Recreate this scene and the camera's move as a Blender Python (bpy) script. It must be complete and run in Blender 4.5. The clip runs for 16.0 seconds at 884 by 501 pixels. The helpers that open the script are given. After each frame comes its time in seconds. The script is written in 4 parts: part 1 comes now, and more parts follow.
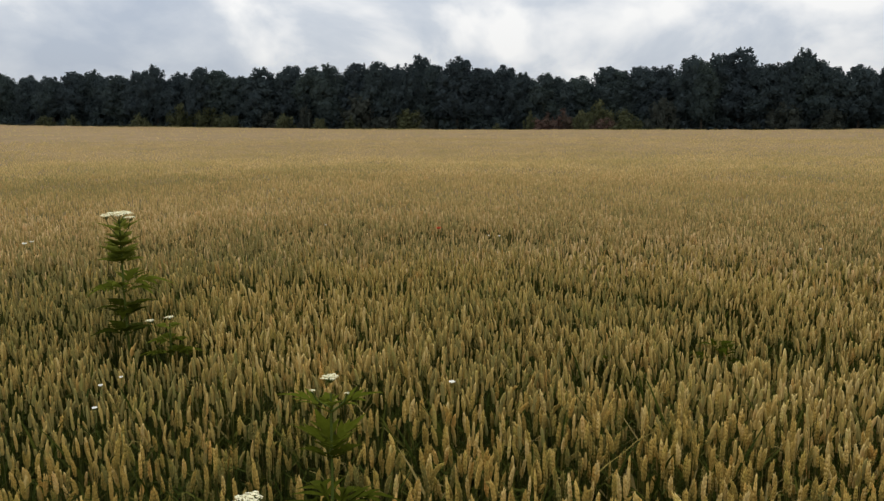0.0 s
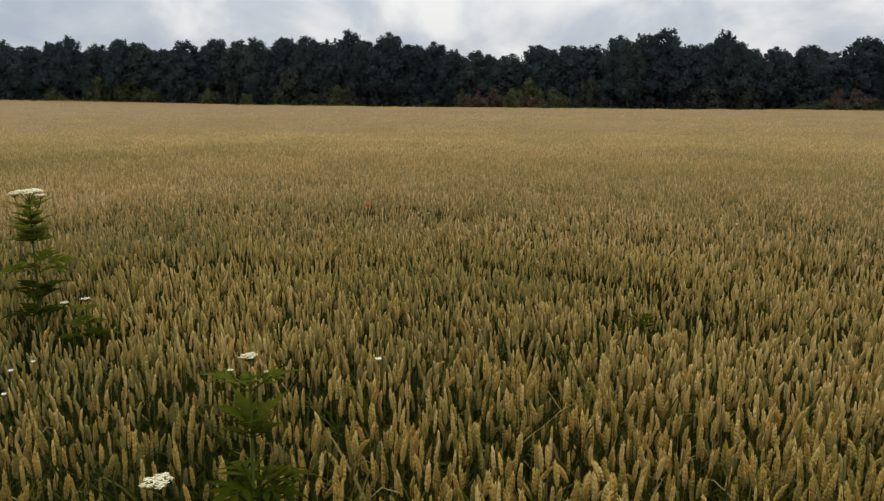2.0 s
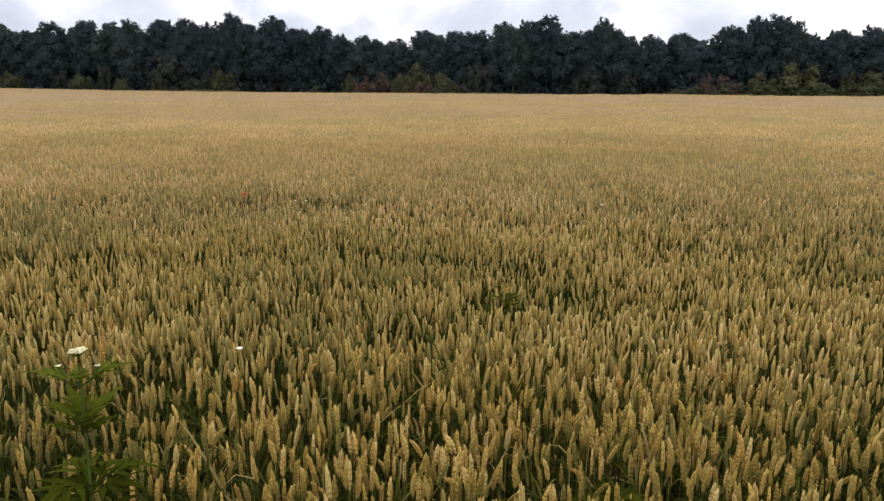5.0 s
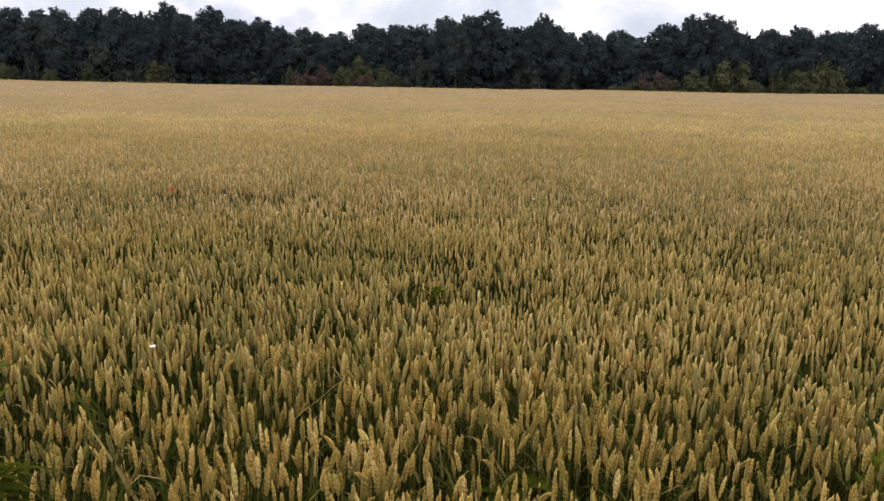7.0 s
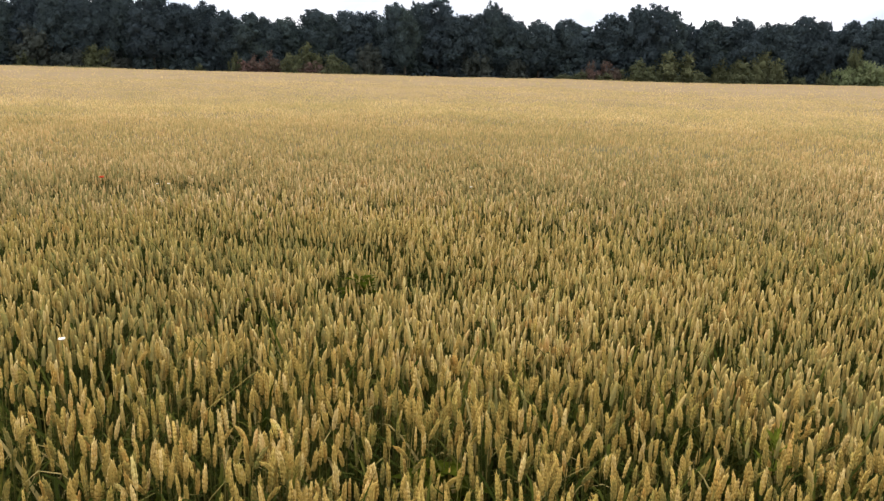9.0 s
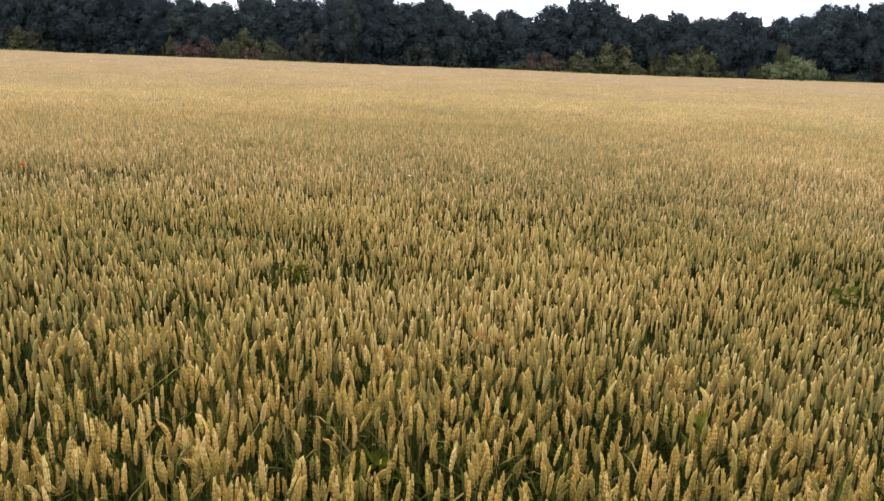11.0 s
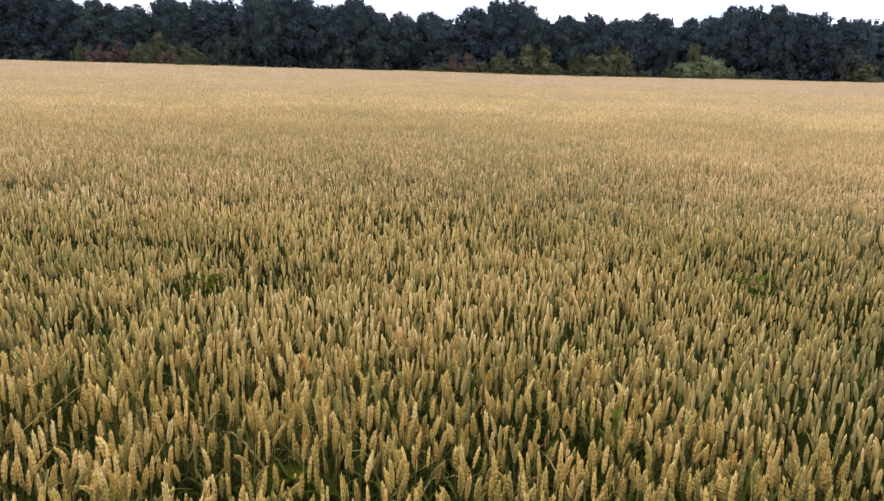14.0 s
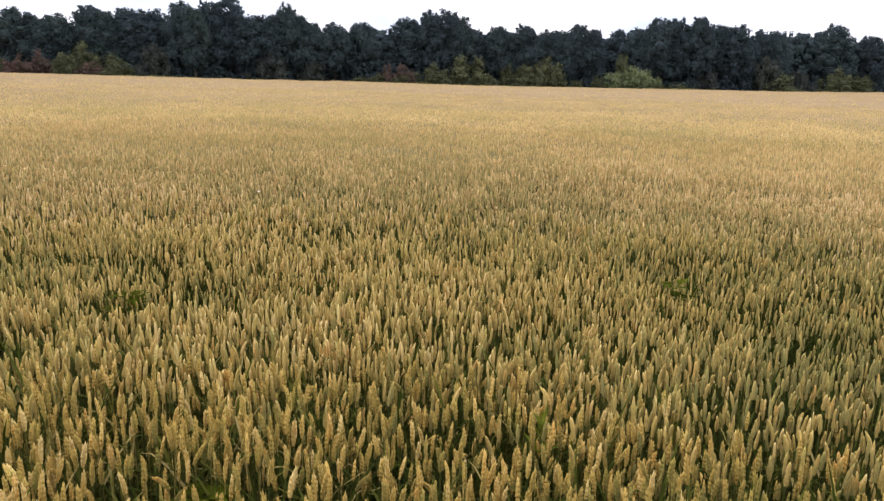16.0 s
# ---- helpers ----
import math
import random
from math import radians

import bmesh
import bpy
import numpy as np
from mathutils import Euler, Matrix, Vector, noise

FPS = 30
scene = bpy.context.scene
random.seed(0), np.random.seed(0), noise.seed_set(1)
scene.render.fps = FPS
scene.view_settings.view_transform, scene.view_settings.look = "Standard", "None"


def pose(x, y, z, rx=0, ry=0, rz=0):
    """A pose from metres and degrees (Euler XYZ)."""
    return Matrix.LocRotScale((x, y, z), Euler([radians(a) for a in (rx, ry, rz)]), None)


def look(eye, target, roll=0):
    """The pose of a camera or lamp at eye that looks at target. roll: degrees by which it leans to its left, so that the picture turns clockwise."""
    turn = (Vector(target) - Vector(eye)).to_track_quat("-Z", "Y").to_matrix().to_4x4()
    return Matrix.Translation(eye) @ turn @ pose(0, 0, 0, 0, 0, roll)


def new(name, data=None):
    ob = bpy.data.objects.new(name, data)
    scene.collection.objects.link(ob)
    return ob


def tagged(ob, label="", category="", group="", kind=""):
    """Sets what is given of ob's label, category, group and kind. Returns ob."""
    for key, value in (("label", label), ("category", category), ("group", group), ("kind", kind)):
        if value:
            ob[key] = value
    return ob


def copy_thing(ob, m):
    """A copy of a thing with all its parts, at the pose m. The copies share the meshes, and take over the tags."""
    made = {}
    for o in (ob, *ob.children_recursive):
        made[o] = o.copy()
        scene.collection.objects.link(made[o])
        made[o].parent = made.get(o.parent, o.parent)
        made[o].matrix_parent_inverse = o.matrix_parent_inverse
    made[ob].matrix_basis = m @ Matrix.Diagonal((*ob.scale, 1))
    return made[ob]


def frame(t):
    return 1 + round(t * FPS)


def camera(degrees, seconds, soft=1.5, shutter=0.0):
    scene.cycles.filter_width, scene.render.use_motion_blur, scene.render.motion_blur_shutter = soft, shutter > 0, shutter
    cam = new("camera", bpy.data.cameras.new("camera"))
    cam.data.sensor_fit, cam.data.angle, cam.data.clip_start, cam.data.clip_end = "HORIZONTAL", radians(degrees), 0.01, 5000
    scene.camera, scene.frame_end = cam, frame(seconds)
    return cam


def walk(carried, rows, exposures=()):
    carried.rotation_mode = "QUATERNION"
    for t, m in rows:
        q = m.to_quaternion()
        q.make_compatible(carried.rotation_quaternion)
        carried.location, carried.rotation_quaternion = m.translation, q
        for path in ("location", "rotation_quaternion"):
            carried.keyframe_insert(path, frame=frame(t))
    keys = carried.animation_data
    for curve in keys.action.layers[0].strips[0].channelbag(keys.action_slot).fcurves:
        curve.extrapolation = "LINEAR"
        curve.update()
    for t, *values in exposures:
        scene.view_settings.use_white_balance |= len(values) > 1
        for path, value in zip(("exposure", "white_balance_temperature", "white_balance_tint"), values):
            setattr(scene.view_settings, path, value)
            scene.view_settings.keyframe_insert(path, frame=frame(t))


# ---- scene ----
cam = camera(61.28, 16.0, soft=1.4)
# seconds, place in metres, then tilt from straight down, lean and heading in degrees
PATH = [
    (0.0, 0.0001, 0.0000, 1.6201, 80.256, 0.182, -0.000),
    (0.5, 0.0014, 0.0014, 1.6180, 79.902, -0.003, -0.792),
    (1.0, 0.0073, 0.0034, 1.6162, 79.318, -0.243, -2.255),
    (1.5, 0.0122, 0.0010, 1.6162, 79.022, -0.139, -3.675),
    (2.0, 0.0206, 0.0012, 1.6159, 78.572, -0.341, -5.189),
    (2.5, 0.0312, -0.0017, 1.6149, 78.324, -0.456, -6.564),
    (3.0, 0.0441, -0.0059, 1.6153, 78.092, -0.458, -7.889),
    (3.5, 0.0572, -0.0128, 1.6167, 77.964, -0.486, -9.240),
    (4.0, 0.0709, -0.0223, 1.6177, 77.739, -0.396, -10.463),
    (4.5, 0.0969, -0.0450, 1.6222, 77.601, -0.283, -11.977),
    (7.0, 0.1938, -0.0914, 1.6285, 77.142, -0.902, -17.793),
    (7.5, 0.2216, -0.1023, 1.6273, 76.758, -0.823, -18.238),
    (8.0, 0.2498, -0.1180, 1.6252, 76.535, -0.961, -18.907),
    (8.5, 0.2760, -0.1226, 1.6269, 76.115, -1.541, -20.497),
    (9.0, 0.2889, -0.1264, 1.6300, 76.306, -1.403, -21.486),
    (11.5, 0.3344, -0.1044, 1.6175, 75.202, -2.549, -27.063),
    (12.0, 0.3492, -0.0925, 1.6134, 74.689, -2.698, -28.196),
    (12.5, 0.3653, -0.0911, 1.6145, 74.850, -2.768, -29.475),
    (13.0, 0.3665, -0.0915, 1.6150, 75.007, -2.553, -30.889),
    (13.5, 0.3717, -0.1038, 1.6173, 75.698, -1.877, -30.920),
    (14.0, 0.3774, -0.1062, 1.6171, 76.002, -1.734, -31.588),
    (14.5, 0.3836, -0.1131, 1.6210, 76.256, -1.645, -32.686),
    (15.0, 0.3886, -0.1178, 1.6199, 76.284, -1.789, -34.062),
    (15.5, 0.3998, -0.1256, 1.6222, 76.553, -1.664, -35.407),
    (16.0, 0.4084, -0.1305, 1.6204, 76.900, -1.667, -36.488),
]
walk(cam, [(t, pose(x, y, z, rx, ry, rz)) for t, x, y, z, rx, ry, rz in PATH],
     exposures=[(0.0, -0.44, 6600, 9), (2.0, -0.52, 6600, 9), (2.5, -0.13, 6600, 13), (3.5, 0.01, 6500, 15), (7.0, -0.02, 6500, 15), (7.5, 0.08, 6500, 14), (8.0, 0.34, 6500, 15), (9.0, 0.45, 6450, 13), (11.5, 0.52, 6150, 20), (12.5, 0.60, 5900, 25), (14.0, 0.52, 5950, 22), (15.0, 0.48, 6200, 21), (16.0, 0.46, 6250, 18)])

# ---- sky, sun ----
SUN_HEIGHT, SUN_AZ = 55.0, 50.0   # degrees; azimuth counted to the left of the first view
world = bpy.data.worlds.new("overcast_sky")
scene.world = world
world.use_nodes = True
wn, wl = world.node_tree.nodes, world.node_tree.links
wn.clear()


def wnode(kind, **values):
    n = wn.new(kind)
    for k, v in values.items():
        n.inputs[k].default_value = v
    return n


w_out = wn.new("ShaderNodeOutputWorld")
w_bg = wnode("ShaderNodeBackground", Strength=1.0)
w_tc = wn.new("ShaderNodeTexCoord")
w_sky = wn.new("ShaderNodeTexSky")
w_sky.sky_type = "NISHITA"
w_sky.sun_disc = False
w_sky.sun_elevation, w_sky.sun_rotation = radians(SUN_HEIGHT), radians(-SUN_AZ)
w_sky.air_density, w_sky.dust_density = 1.0, 2.0
w_dim = wn.new("ShaderNodeMix")
w_dim.data_type, w_dim.blend_type = "RGBA", "MULTIPLY"
w_dim.inputs[0].default_value = 1.0
wl.new(w_sky.outputs[0], w_dim.inputs[6])
w_dim.inputs[7].default_value = (0.1, 0.1, 0.1, 1)
# cloud deck: the direction flattened on to a high layer
w_sep = wn.new("ShaderNodeSeparateXYZ")
wl.new(w_tc.outputs["Generated"], w_sep.inputs[0])
w_up = wn.new("ShaderNodeMath")
w_up.operation = "MAXIMUM"
w_up.inputs[1].default_value = 0.0
wl.new(w_sep.outputs["Z"], w_up.inputs[0])
w_add = wn.new("ShaderNodeMath")
w_add.operation = "ADD"
w_add.inputs[1].default_value = 0.6
wl.new(w_up.outputs[0], w_add.inputs[0])
w_div = wn.new("ShaderNodeVectorMath")
w_div.operation = "DIVIDE"
w_com = wn.new("ShaderNodeCombineXYZ")
for k in range(2):
    wl.new(w_add.outputs[0], w_com.inputs[k])
w_com.inputs[2].default_value = 1.0
wl.new(w_tc.outputs["Generated"], w_div.inputs[0])
wl.new(w_com.outputs[0], w_div.inputs[1])
w_map = wn.new("ShaderNodeMapping")
w_map.inputs["Location"].default_value = (7.4, 4.2, 0.0)
wl.new(w_div.outputs[0], w_map.inputs[0])
w_n1 = wnode("ShaderNodeTexNoise", Scale=3.6, Detail=8.0, Roughness=0.52, Distortion=0.3)
w_n2 = wnode("ShaderNodeTexNoise", Scale=1.0, Detail=4.0, Roughness=0.5, Distortion=0.2)
for n in (w_n1, w_n2):
    wl.new(w_map.outputs[0], n.inputs["Vector"])
w_mixn = wn.new("ShaderNodeMix")
w_mixn.data_type = "FLOAT"
w_mixn.inputs[0].default_value = 0.4
wl.new(w_n1.outputs[0], w_mixn.inputs[2])
wl.new(w_n2.outputs[0], w_mixn.inputs[3])
w_ramp = wn.new("ShaderNodeValToRGB")
w_ramp.color_ramp.elements[0].position = 0.38
w_ramp.color_ramp.elements[0].color = (0.60, 0.68, 0.82, 1)
w_ramp.color_ramp.elements[1].position = 0.535
w_ramp.color_ramp.elements[1].color = (1.24, 1.24, 1.25, 1)
e = w_ramp.color_ramp.elements.new(0.46)
e.color = (0.80, 0.86, 0.96, 1)
wl.new(w_mixn.outputs[0], w_ramp.inputs[0])
w_mix = wn.new("ShaderNodeMix")
w_mix.data_type = "RGBA"
w_mix.inputs[0].default_value = 0.9
wl.new(w_dim.outputs[2], w_mix.inputs[6])
wl.new(w_ramp.outputs[0], w_mix.inputs[7])
# an overcast sky is about twice as bright overhead as low down
w_zen = wn.new("ShaderNodeMath")
w_zen.operation = "MULTIPLY_ADD"
w_zen.inputs[1].default_value, w_zen.inputs[2].default_value = 1.05, 0.95
wl.new(w_up.outputs[0], w_zen.inputs[0])
w_vau = wn.new("ShaderNodeVectorMath")
w_vau.operation = "SCALE"
wl.new(w_mix.outputs[2], w_vau.inputs[0])
wl.new(w_zen.outputs[0], w_vau.inputs["Scale"])
wl.new(w_vau.outputs[0], w_bg.inputs["Color"])
wl.new(w_bg.outputs[0], w_out.inputs["Surface"])

sun_data = bpy.data.lights.new("sun", "SUN")
sun_data.energy, sun_data.angle, sun_data.color = 1.0, radians(25), (1.0, 0.95, 0.86)
sun = new("sun", sun_data)
_a, _e = radians(SUN_AZ), radians(SUN_HEIGHT)
sun.matrix_world = look((-60 * math.sin(_a) * math.cos(_e), 60 * math.cos(_a) * math.cos(_e), 60 * math.sin(_e)), (0, 0, 0))


# ---- materials ----
def material(name, rough=0.8, spec=0.25):
    m = bpy.data.materials.new(name)
    m.use_nodes = True
    nt = m.node_tree
    b = nt.nodes["Principled BSDF"]
    b.inputs["Roughness"].default_value = rough
    b.inputs["Specular IOR Level"].default_value = spec
    return m, nt, b


def ramp_node(nt, stops):
    r = nt.nodes.new("ShaderNodeValToRGB")
    els = r.color_ramp.elements
    while len(els) < len(stops):
        els.new(0.5)
    for el, (p, c) in zip(els, stops):
        el.position, el.color = p, (*c, 1)
    return r


def noise_node(nt, scale, detail=3.0, rough=0.55, space="Position"):
    n = nt.nodes.new("ShaderNodeTexNoise")
    n.inputs["Scale"].default_value, n.inputs["Detail"].default_value, n.inputs["Roughness"].default_value = scale, detail, rough
    if space == "Position":
        g = nt.nodes.new("ShaderNodeNewGeometry")
        nt.links.new(g.outputs["Position"], n.inputs["Vector"])
    else:
        g = nt.nodes.new("ShaderNodeTexCoord")
        nt.links.new(g.outputs["Object"], n.inputs["Vector"])
    return n


def math_node(nt, op, a, b):
    n = nt.nodes.new("ShaderNodeMath")
    n.operation = op
    for k, v in ((0, a), (1, b)):
        if isinstance(v, (int, float)):
            n.inputs[k].default_value = v
        else:
            nt.links.new(v, n.inputs[k])
    return n.outputs[0]


def bump_on(nt, b, height, strength, distance):
    k = nt.nodes.new("ShaderNodeBump")
    k.inputs["Strength"].default_value, k.inputs["Distance"].default_value = strength, distance
    nt.links.new(height, k.inputs["Height"])
    nt.links.new(k.outputs[0], b.inputs["Normal"])


def plant_material(name, stops, patch_scale, patch, fine_scale, fine, own=0.0, rough=0.8, spec=0.06, thin=0.0, tinged=False):
    """Plant colour by the mesh's tone (ripeness, and shade where painted in), drifting over the ground in patches, with
    a fine grain.
    """
    m, nt, b = material(name, rough, spec)
    at = nt.nodes.new("ShaderNodeAttribute")
    at.attribute_name = "tone"
    v = at.outputs["Fac"]
    n1 = noise_node(nt, patch_scale, 3)
    n2 = noise_node(nt, fine_scale, 2)
    v = math_node(nt, "ADD", v, math_node(nt, "MULTIPLY", math_node(nt, "SUBTRACT", n1.outputs[0], 0.5), patch))
    v = math_node(nt, "ADD", v, math_node(nt, "MULTIPLY", math_node(nt, "SUBTRACT", n2.outputs[0], 0.5), fine))
    if own:
        oi = nt.nodes.new("ShaderNodeObjectInfo")
        v = math_node(nt, "ADD", v, math_node(nt, "MULTIPLY", math_node(nt, "SUBTRACT", oi.outputs["Random"], 0.5), own))
    r = ramp_node(nt, stops)
    nt.links.new(v, r.inputs[0])
    colour = r.outputs[0]
    if tinged:
        # some clumps are rusty, some still green
        n3 = noise_node(nt, 9.0, 3, 0.7)
        hue = ramp_node(nt, [(0.34, (0.91, 1.0, 0.88)), (0.46, (1.0, 1.0, 1.0)), (0.56, (1.0, 1.0, 1.0)), (0.68, (1.06, 0.90, 0.84))])
        nt.links.new(n3.outputs[0], hue.inputs[0])
        mul = nt.nodes.new("ShaderNodeMix")
        mul.data_type, mul.blend_type = "RGBA", "MULTIPLY"
        mul.inputs[0].default_value = 1.0
        nt.links.new(colour, mul.inputs[6])
        nt.links.new(hue.outputs[0], mul.inputs[7])
        colour = mul.outputs[2]
    nt.links.new(colour, b.inputs["Base Color"])
    if thin:
        tr = nt.nodes.new("ShaderNodeBsdfTranslucent")
        nt.links.new(colour, tr.inputs[0])
        mx = nt.nodes.new("ShaderNodeMixShader")
        mx.inputs[0].default_value = thin
        nt.links.new(b.outputs[0], mx.inputs[1])
        nt.links.new(tr.outputs[0], mx.inputs[2])
        nt.links.new(mx.outputs[0], nt.nodes["Material Output"].inputs["Surface"])
    return m


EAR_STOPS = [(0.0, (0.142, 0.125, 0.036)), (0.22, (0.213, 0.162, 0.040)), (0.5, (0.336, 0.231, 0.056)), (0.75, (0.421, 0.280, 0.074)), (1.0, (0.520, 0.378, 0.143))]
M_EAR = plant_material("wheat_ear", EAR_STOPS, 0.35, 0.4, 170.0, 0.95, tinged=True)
# next two: ears paler and bluer, distance haze put into their colour
M_EAR_MID = plant_material("half_hazed_wheat_ear", [(0.0, (0.218, 0.186, 0.062)), (0.25, (0.263, 0.212, 0.066)), (0.55, (0.368, 0.260, 0.074)), (0.8, (0.449, 0.314, 0.098)), (1.0, (0.535, 0.395, 0.154))], 0.35, 0.4, 130.0, 1.1, tinged=True)
M_EAR_HAZED = plant_material("hazed_wheat_ear", [(0.0, (0.263, 0.221, 0.080)), (0.3, (0.357, 0.263, 0.098)), (0.55, (0.466, 0.325, 0.122)), (0.8, (0.549, 0.380, 0.158)), (1.0, (0.636, 0.454, 0.222))], 0.35, 0.4, 60.0, 0.6, tinged=True)
# sheet under the ears: lowest tones painted as shade between the stalks
M_LEAF_SHADE = plant_material("wheat_shaded_leaves", [(0.0, (0.027, 0.024, 0.009)), (0.18, (0.078, 0.070, 0.020)), (0.4, (0.140, 0.108, 0.038)), (0.65, (0.203, 0.138, 0.061)), (1.0, (0.257, 0.176, 0.088))], 0.25, 0.2, 14.0, 0.35)
M_STEM = plant_material("wheat_stem", [(0.0, (0.033, 0.043, 0.010)), (0.5, (0.060, 0.067, 0.015)), (0.85, (0.120, 0.109, 0.023)), (1.0, (0.254, 0.194, 0.051))], 0.5, 0.5, 60.0, 0.3)
M_BLADE = plant_material("wheat_leaf", [(0.0, (0.023, 0.033, 0.003)), (0.5, (0.040, 0.051, 0.006)), (0.85, (0.098, 0.094, 0.015)), (1.0, (0.270, 0.207, 0.072))], 0.5, 0.5, 40.0, 0.3, thin=0.3)
# bluer than leaf green: the haze before the wood is in this colour
M_OAK = plant_material("hazed_oak_leaf", [(0.0, (0.040, 0.054, 0.062)), (0.5, (0.048, 0.066, 0.068)), (0.85, (0.057, 0.078, 0.067)), (1.0, (0.069, 0.088, 0.066))], 0.12, 0.4, 1.5, 0.12, own=0.5, thin=0.3)
M_SHRUB = plant_material("shrub_leaf", [(0.0, (0.052, 0.061, 0.033)), (0.5, (0.085, 0.094, 0.047)), (1.0, (0.125, 0.131, 0.069))], 0.3, 0.6, 2.5, 0.3, own=0.3, thin=0.42)
M_RUSSET = plant_material("russet_leaf", [(0.0, (0.059, 0.058, 0.037)), (0.45, (0.099, 0.071, 0.054)), (1.0, (0.178, 0.102, 0.085))], 0.5, 1.2, 2.5, 0.5, thin=0.35)
M_OLIVE = plant_material("olive_leaf", [(0.0, (0.050, 0.056, 0.027)), (0.5, (0.081, 0.089, 0.043)), (1.0, (0.123, 0.127, 0.062))], 0.3, 0.6, 2.5, 0.3, own=0.5, thin=0.3)
M_DIM = plant_material("dull_leaf", [(0.0, (0.040, 0.048, 0.038)), (0.5, (0.057, 0.064, 0.053)), (1.0, (0.080, 0.086, 0.068))], 0.3, 0.6, 2.5, 0.3, own=0.5, thin=0.3)
M_PALE = plant_material("pale_leaf", [(0.0, (0.067, 0.086, 0.038)), (0.5, (0.125, 0.149, 0.067)), (1.0, (0.230, 0.250, 0.134))], 0.5, 0.5, 3.0, 0.5, thin=0.2)
M_GRASS = plant_material("dry_grass", [(0.0, (0.07, 0.10, 0.03)), (0.5, (0.17, 0.17, 0.06)), (1.0, (0.36, 0.29, 0.13))], 0.2, 0.8, 3.0, 0.4, thin=0.2)
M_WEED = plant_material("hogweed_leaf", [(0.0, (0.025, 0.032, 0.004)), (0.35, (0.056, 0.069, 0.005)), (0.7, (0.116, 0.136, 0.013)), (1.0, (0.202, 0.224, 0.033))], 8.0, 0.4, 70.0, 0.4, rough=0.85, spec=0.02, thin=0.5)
M_WEED_STEM = plant_material("hogweed_stem", [(0.0, (0.048, 0.066, 0.012)), (0.5, (0.072, 0.096, 0.018)), (1.0, (0.108, 0.108, 0.030))], 10.0, 0.5, 90.0, 0.4)
M_FLORET = plant_material("white_floret", [(0.0, (0.55, 0.52, 0.28)), (0.5, (0.70, 0.66, 0.42)), (1.0, (0.78, 0.75, 0.54))], 20.0, 0.5, 150.0, 0.5)
M_PETAL = plant_material("white_petal", [(0.0, (0.74, 0.72, 0.62)), (1.0, (0.86, 0.84, 0.74))], 20.0, 0.4, 150.0, 0.4, thin=0.2)
M_POPPY = plant_material("poppy_petal", [(0.0, (0.45, 0.05, 0.02)), (1.0, (0.62, 0.09, 0.04))], 20.0, 0.4, 150.0, 0.4, thin=0.2)


def soil_material():
    m, nt, b = material("field_soil", 0.95, 0.1)
    n1, n2 = noise_node(nt, 0.15, 4), noise_node(nt, 14.0, 6, 0.65)
    v = math_node(nt, "ADD", math_node(nt, "MULTIPLY", n1.outputs[0], 0.6), math_node(nt, "MULTIPLY", n2.outputs[0], 0.5))
    r = ramp_node(nt, [(0.3, (0.03, 0.022, 0.014)), (0.5, (0.055, 0.044, 0.025)), (0.62, (0.05, 0.058, 0.022)), (0.8, (0.10, 0.09, 0.04))])
    nt.links.new(v, r.inputs[0])
    nt.links.new(r.outputs[0], b.inputs["Base Color"])
    bump_on(nt, b, n2.outputs[0], 0.6, 0.03)
    return m


def bark_material():
    m, nt, b = material("oak_bark", 0.9, 0.15)
    n1, n2 = noise_node(nt, 1.2, 3), noise_node(nt, 11.0, 5, 0.7)
    v = math_node(nt, "ADD", math_node(nt, "MULTIPLY", n1.outputs[0], 0.4), math_node(nt, "MULTIPLY", n2.outputs[0], 0.6))
    r = ramp_node(nt, [(0.3, (0.035, 0.028, 0.022)), (0.7, (0.11, 0.095, 0.075))])
    nt.links.new(v, r.inputs[0])
    nt.links.new(r.outputs[0], b.inputs["Base Color"])
    bump_on(nt, b, n2.outputs[0], 0.8, 0.05)
    return m


M_SOIL, M_BARK = soil_material(), bark_material()

# ---- the lie of the land ----
# The wood's edge runs straight; u is the distance out from the camera square to it, s the way along it.
TURN = radians(20)
OUT, ALONG = np.array((math.sin(TURN), math.cos(TURN))), np.array((math.cos(TURN), -math.sin(TURN)))
FIELD_NEAR, FIELD_FAR = 0.3, 99.0


def spot(u, s):
    return u * OUT + s * ALONG


def lattice(ix, iy, seed):
    h = (ix * 374761393 + iy * 668265263 + seed * 974634777) & 0x7FFFFFFF
    h = ((h ^ (h >> 13)) * 1274126177) & 0x7FFFFFFF
    return ((h ^ (h >> 16)) & 0xFFFF) / 65535.0


def smooth_noise(x, y, size, seed):
    """Value noise from 0 to 1 with bumps of about that size in metres."""
    x, y = np.asarray(x, float) / size, np.asarray(y, float) / size
    ix, iy = np.floor(x).astype(np.int64), np.floor(y).astype(np.int64)
    fx, fy = x - ix, y - iy
    fx, fy = fx * fx * (3 - 2 * fx), fy * fy * (3 - 2 * fy)
    a, b = lattice(ix, iy, seed), lattice(ix + 1, iy, seed)
    c, d = lattice(ix, iy + 1, seed), lattice(ix + 1, iy + 1, seed)
    return (a * (1 - fx) + b * fx) * (1 - fy) + (c * (1 - fx) + d * fx) * fy


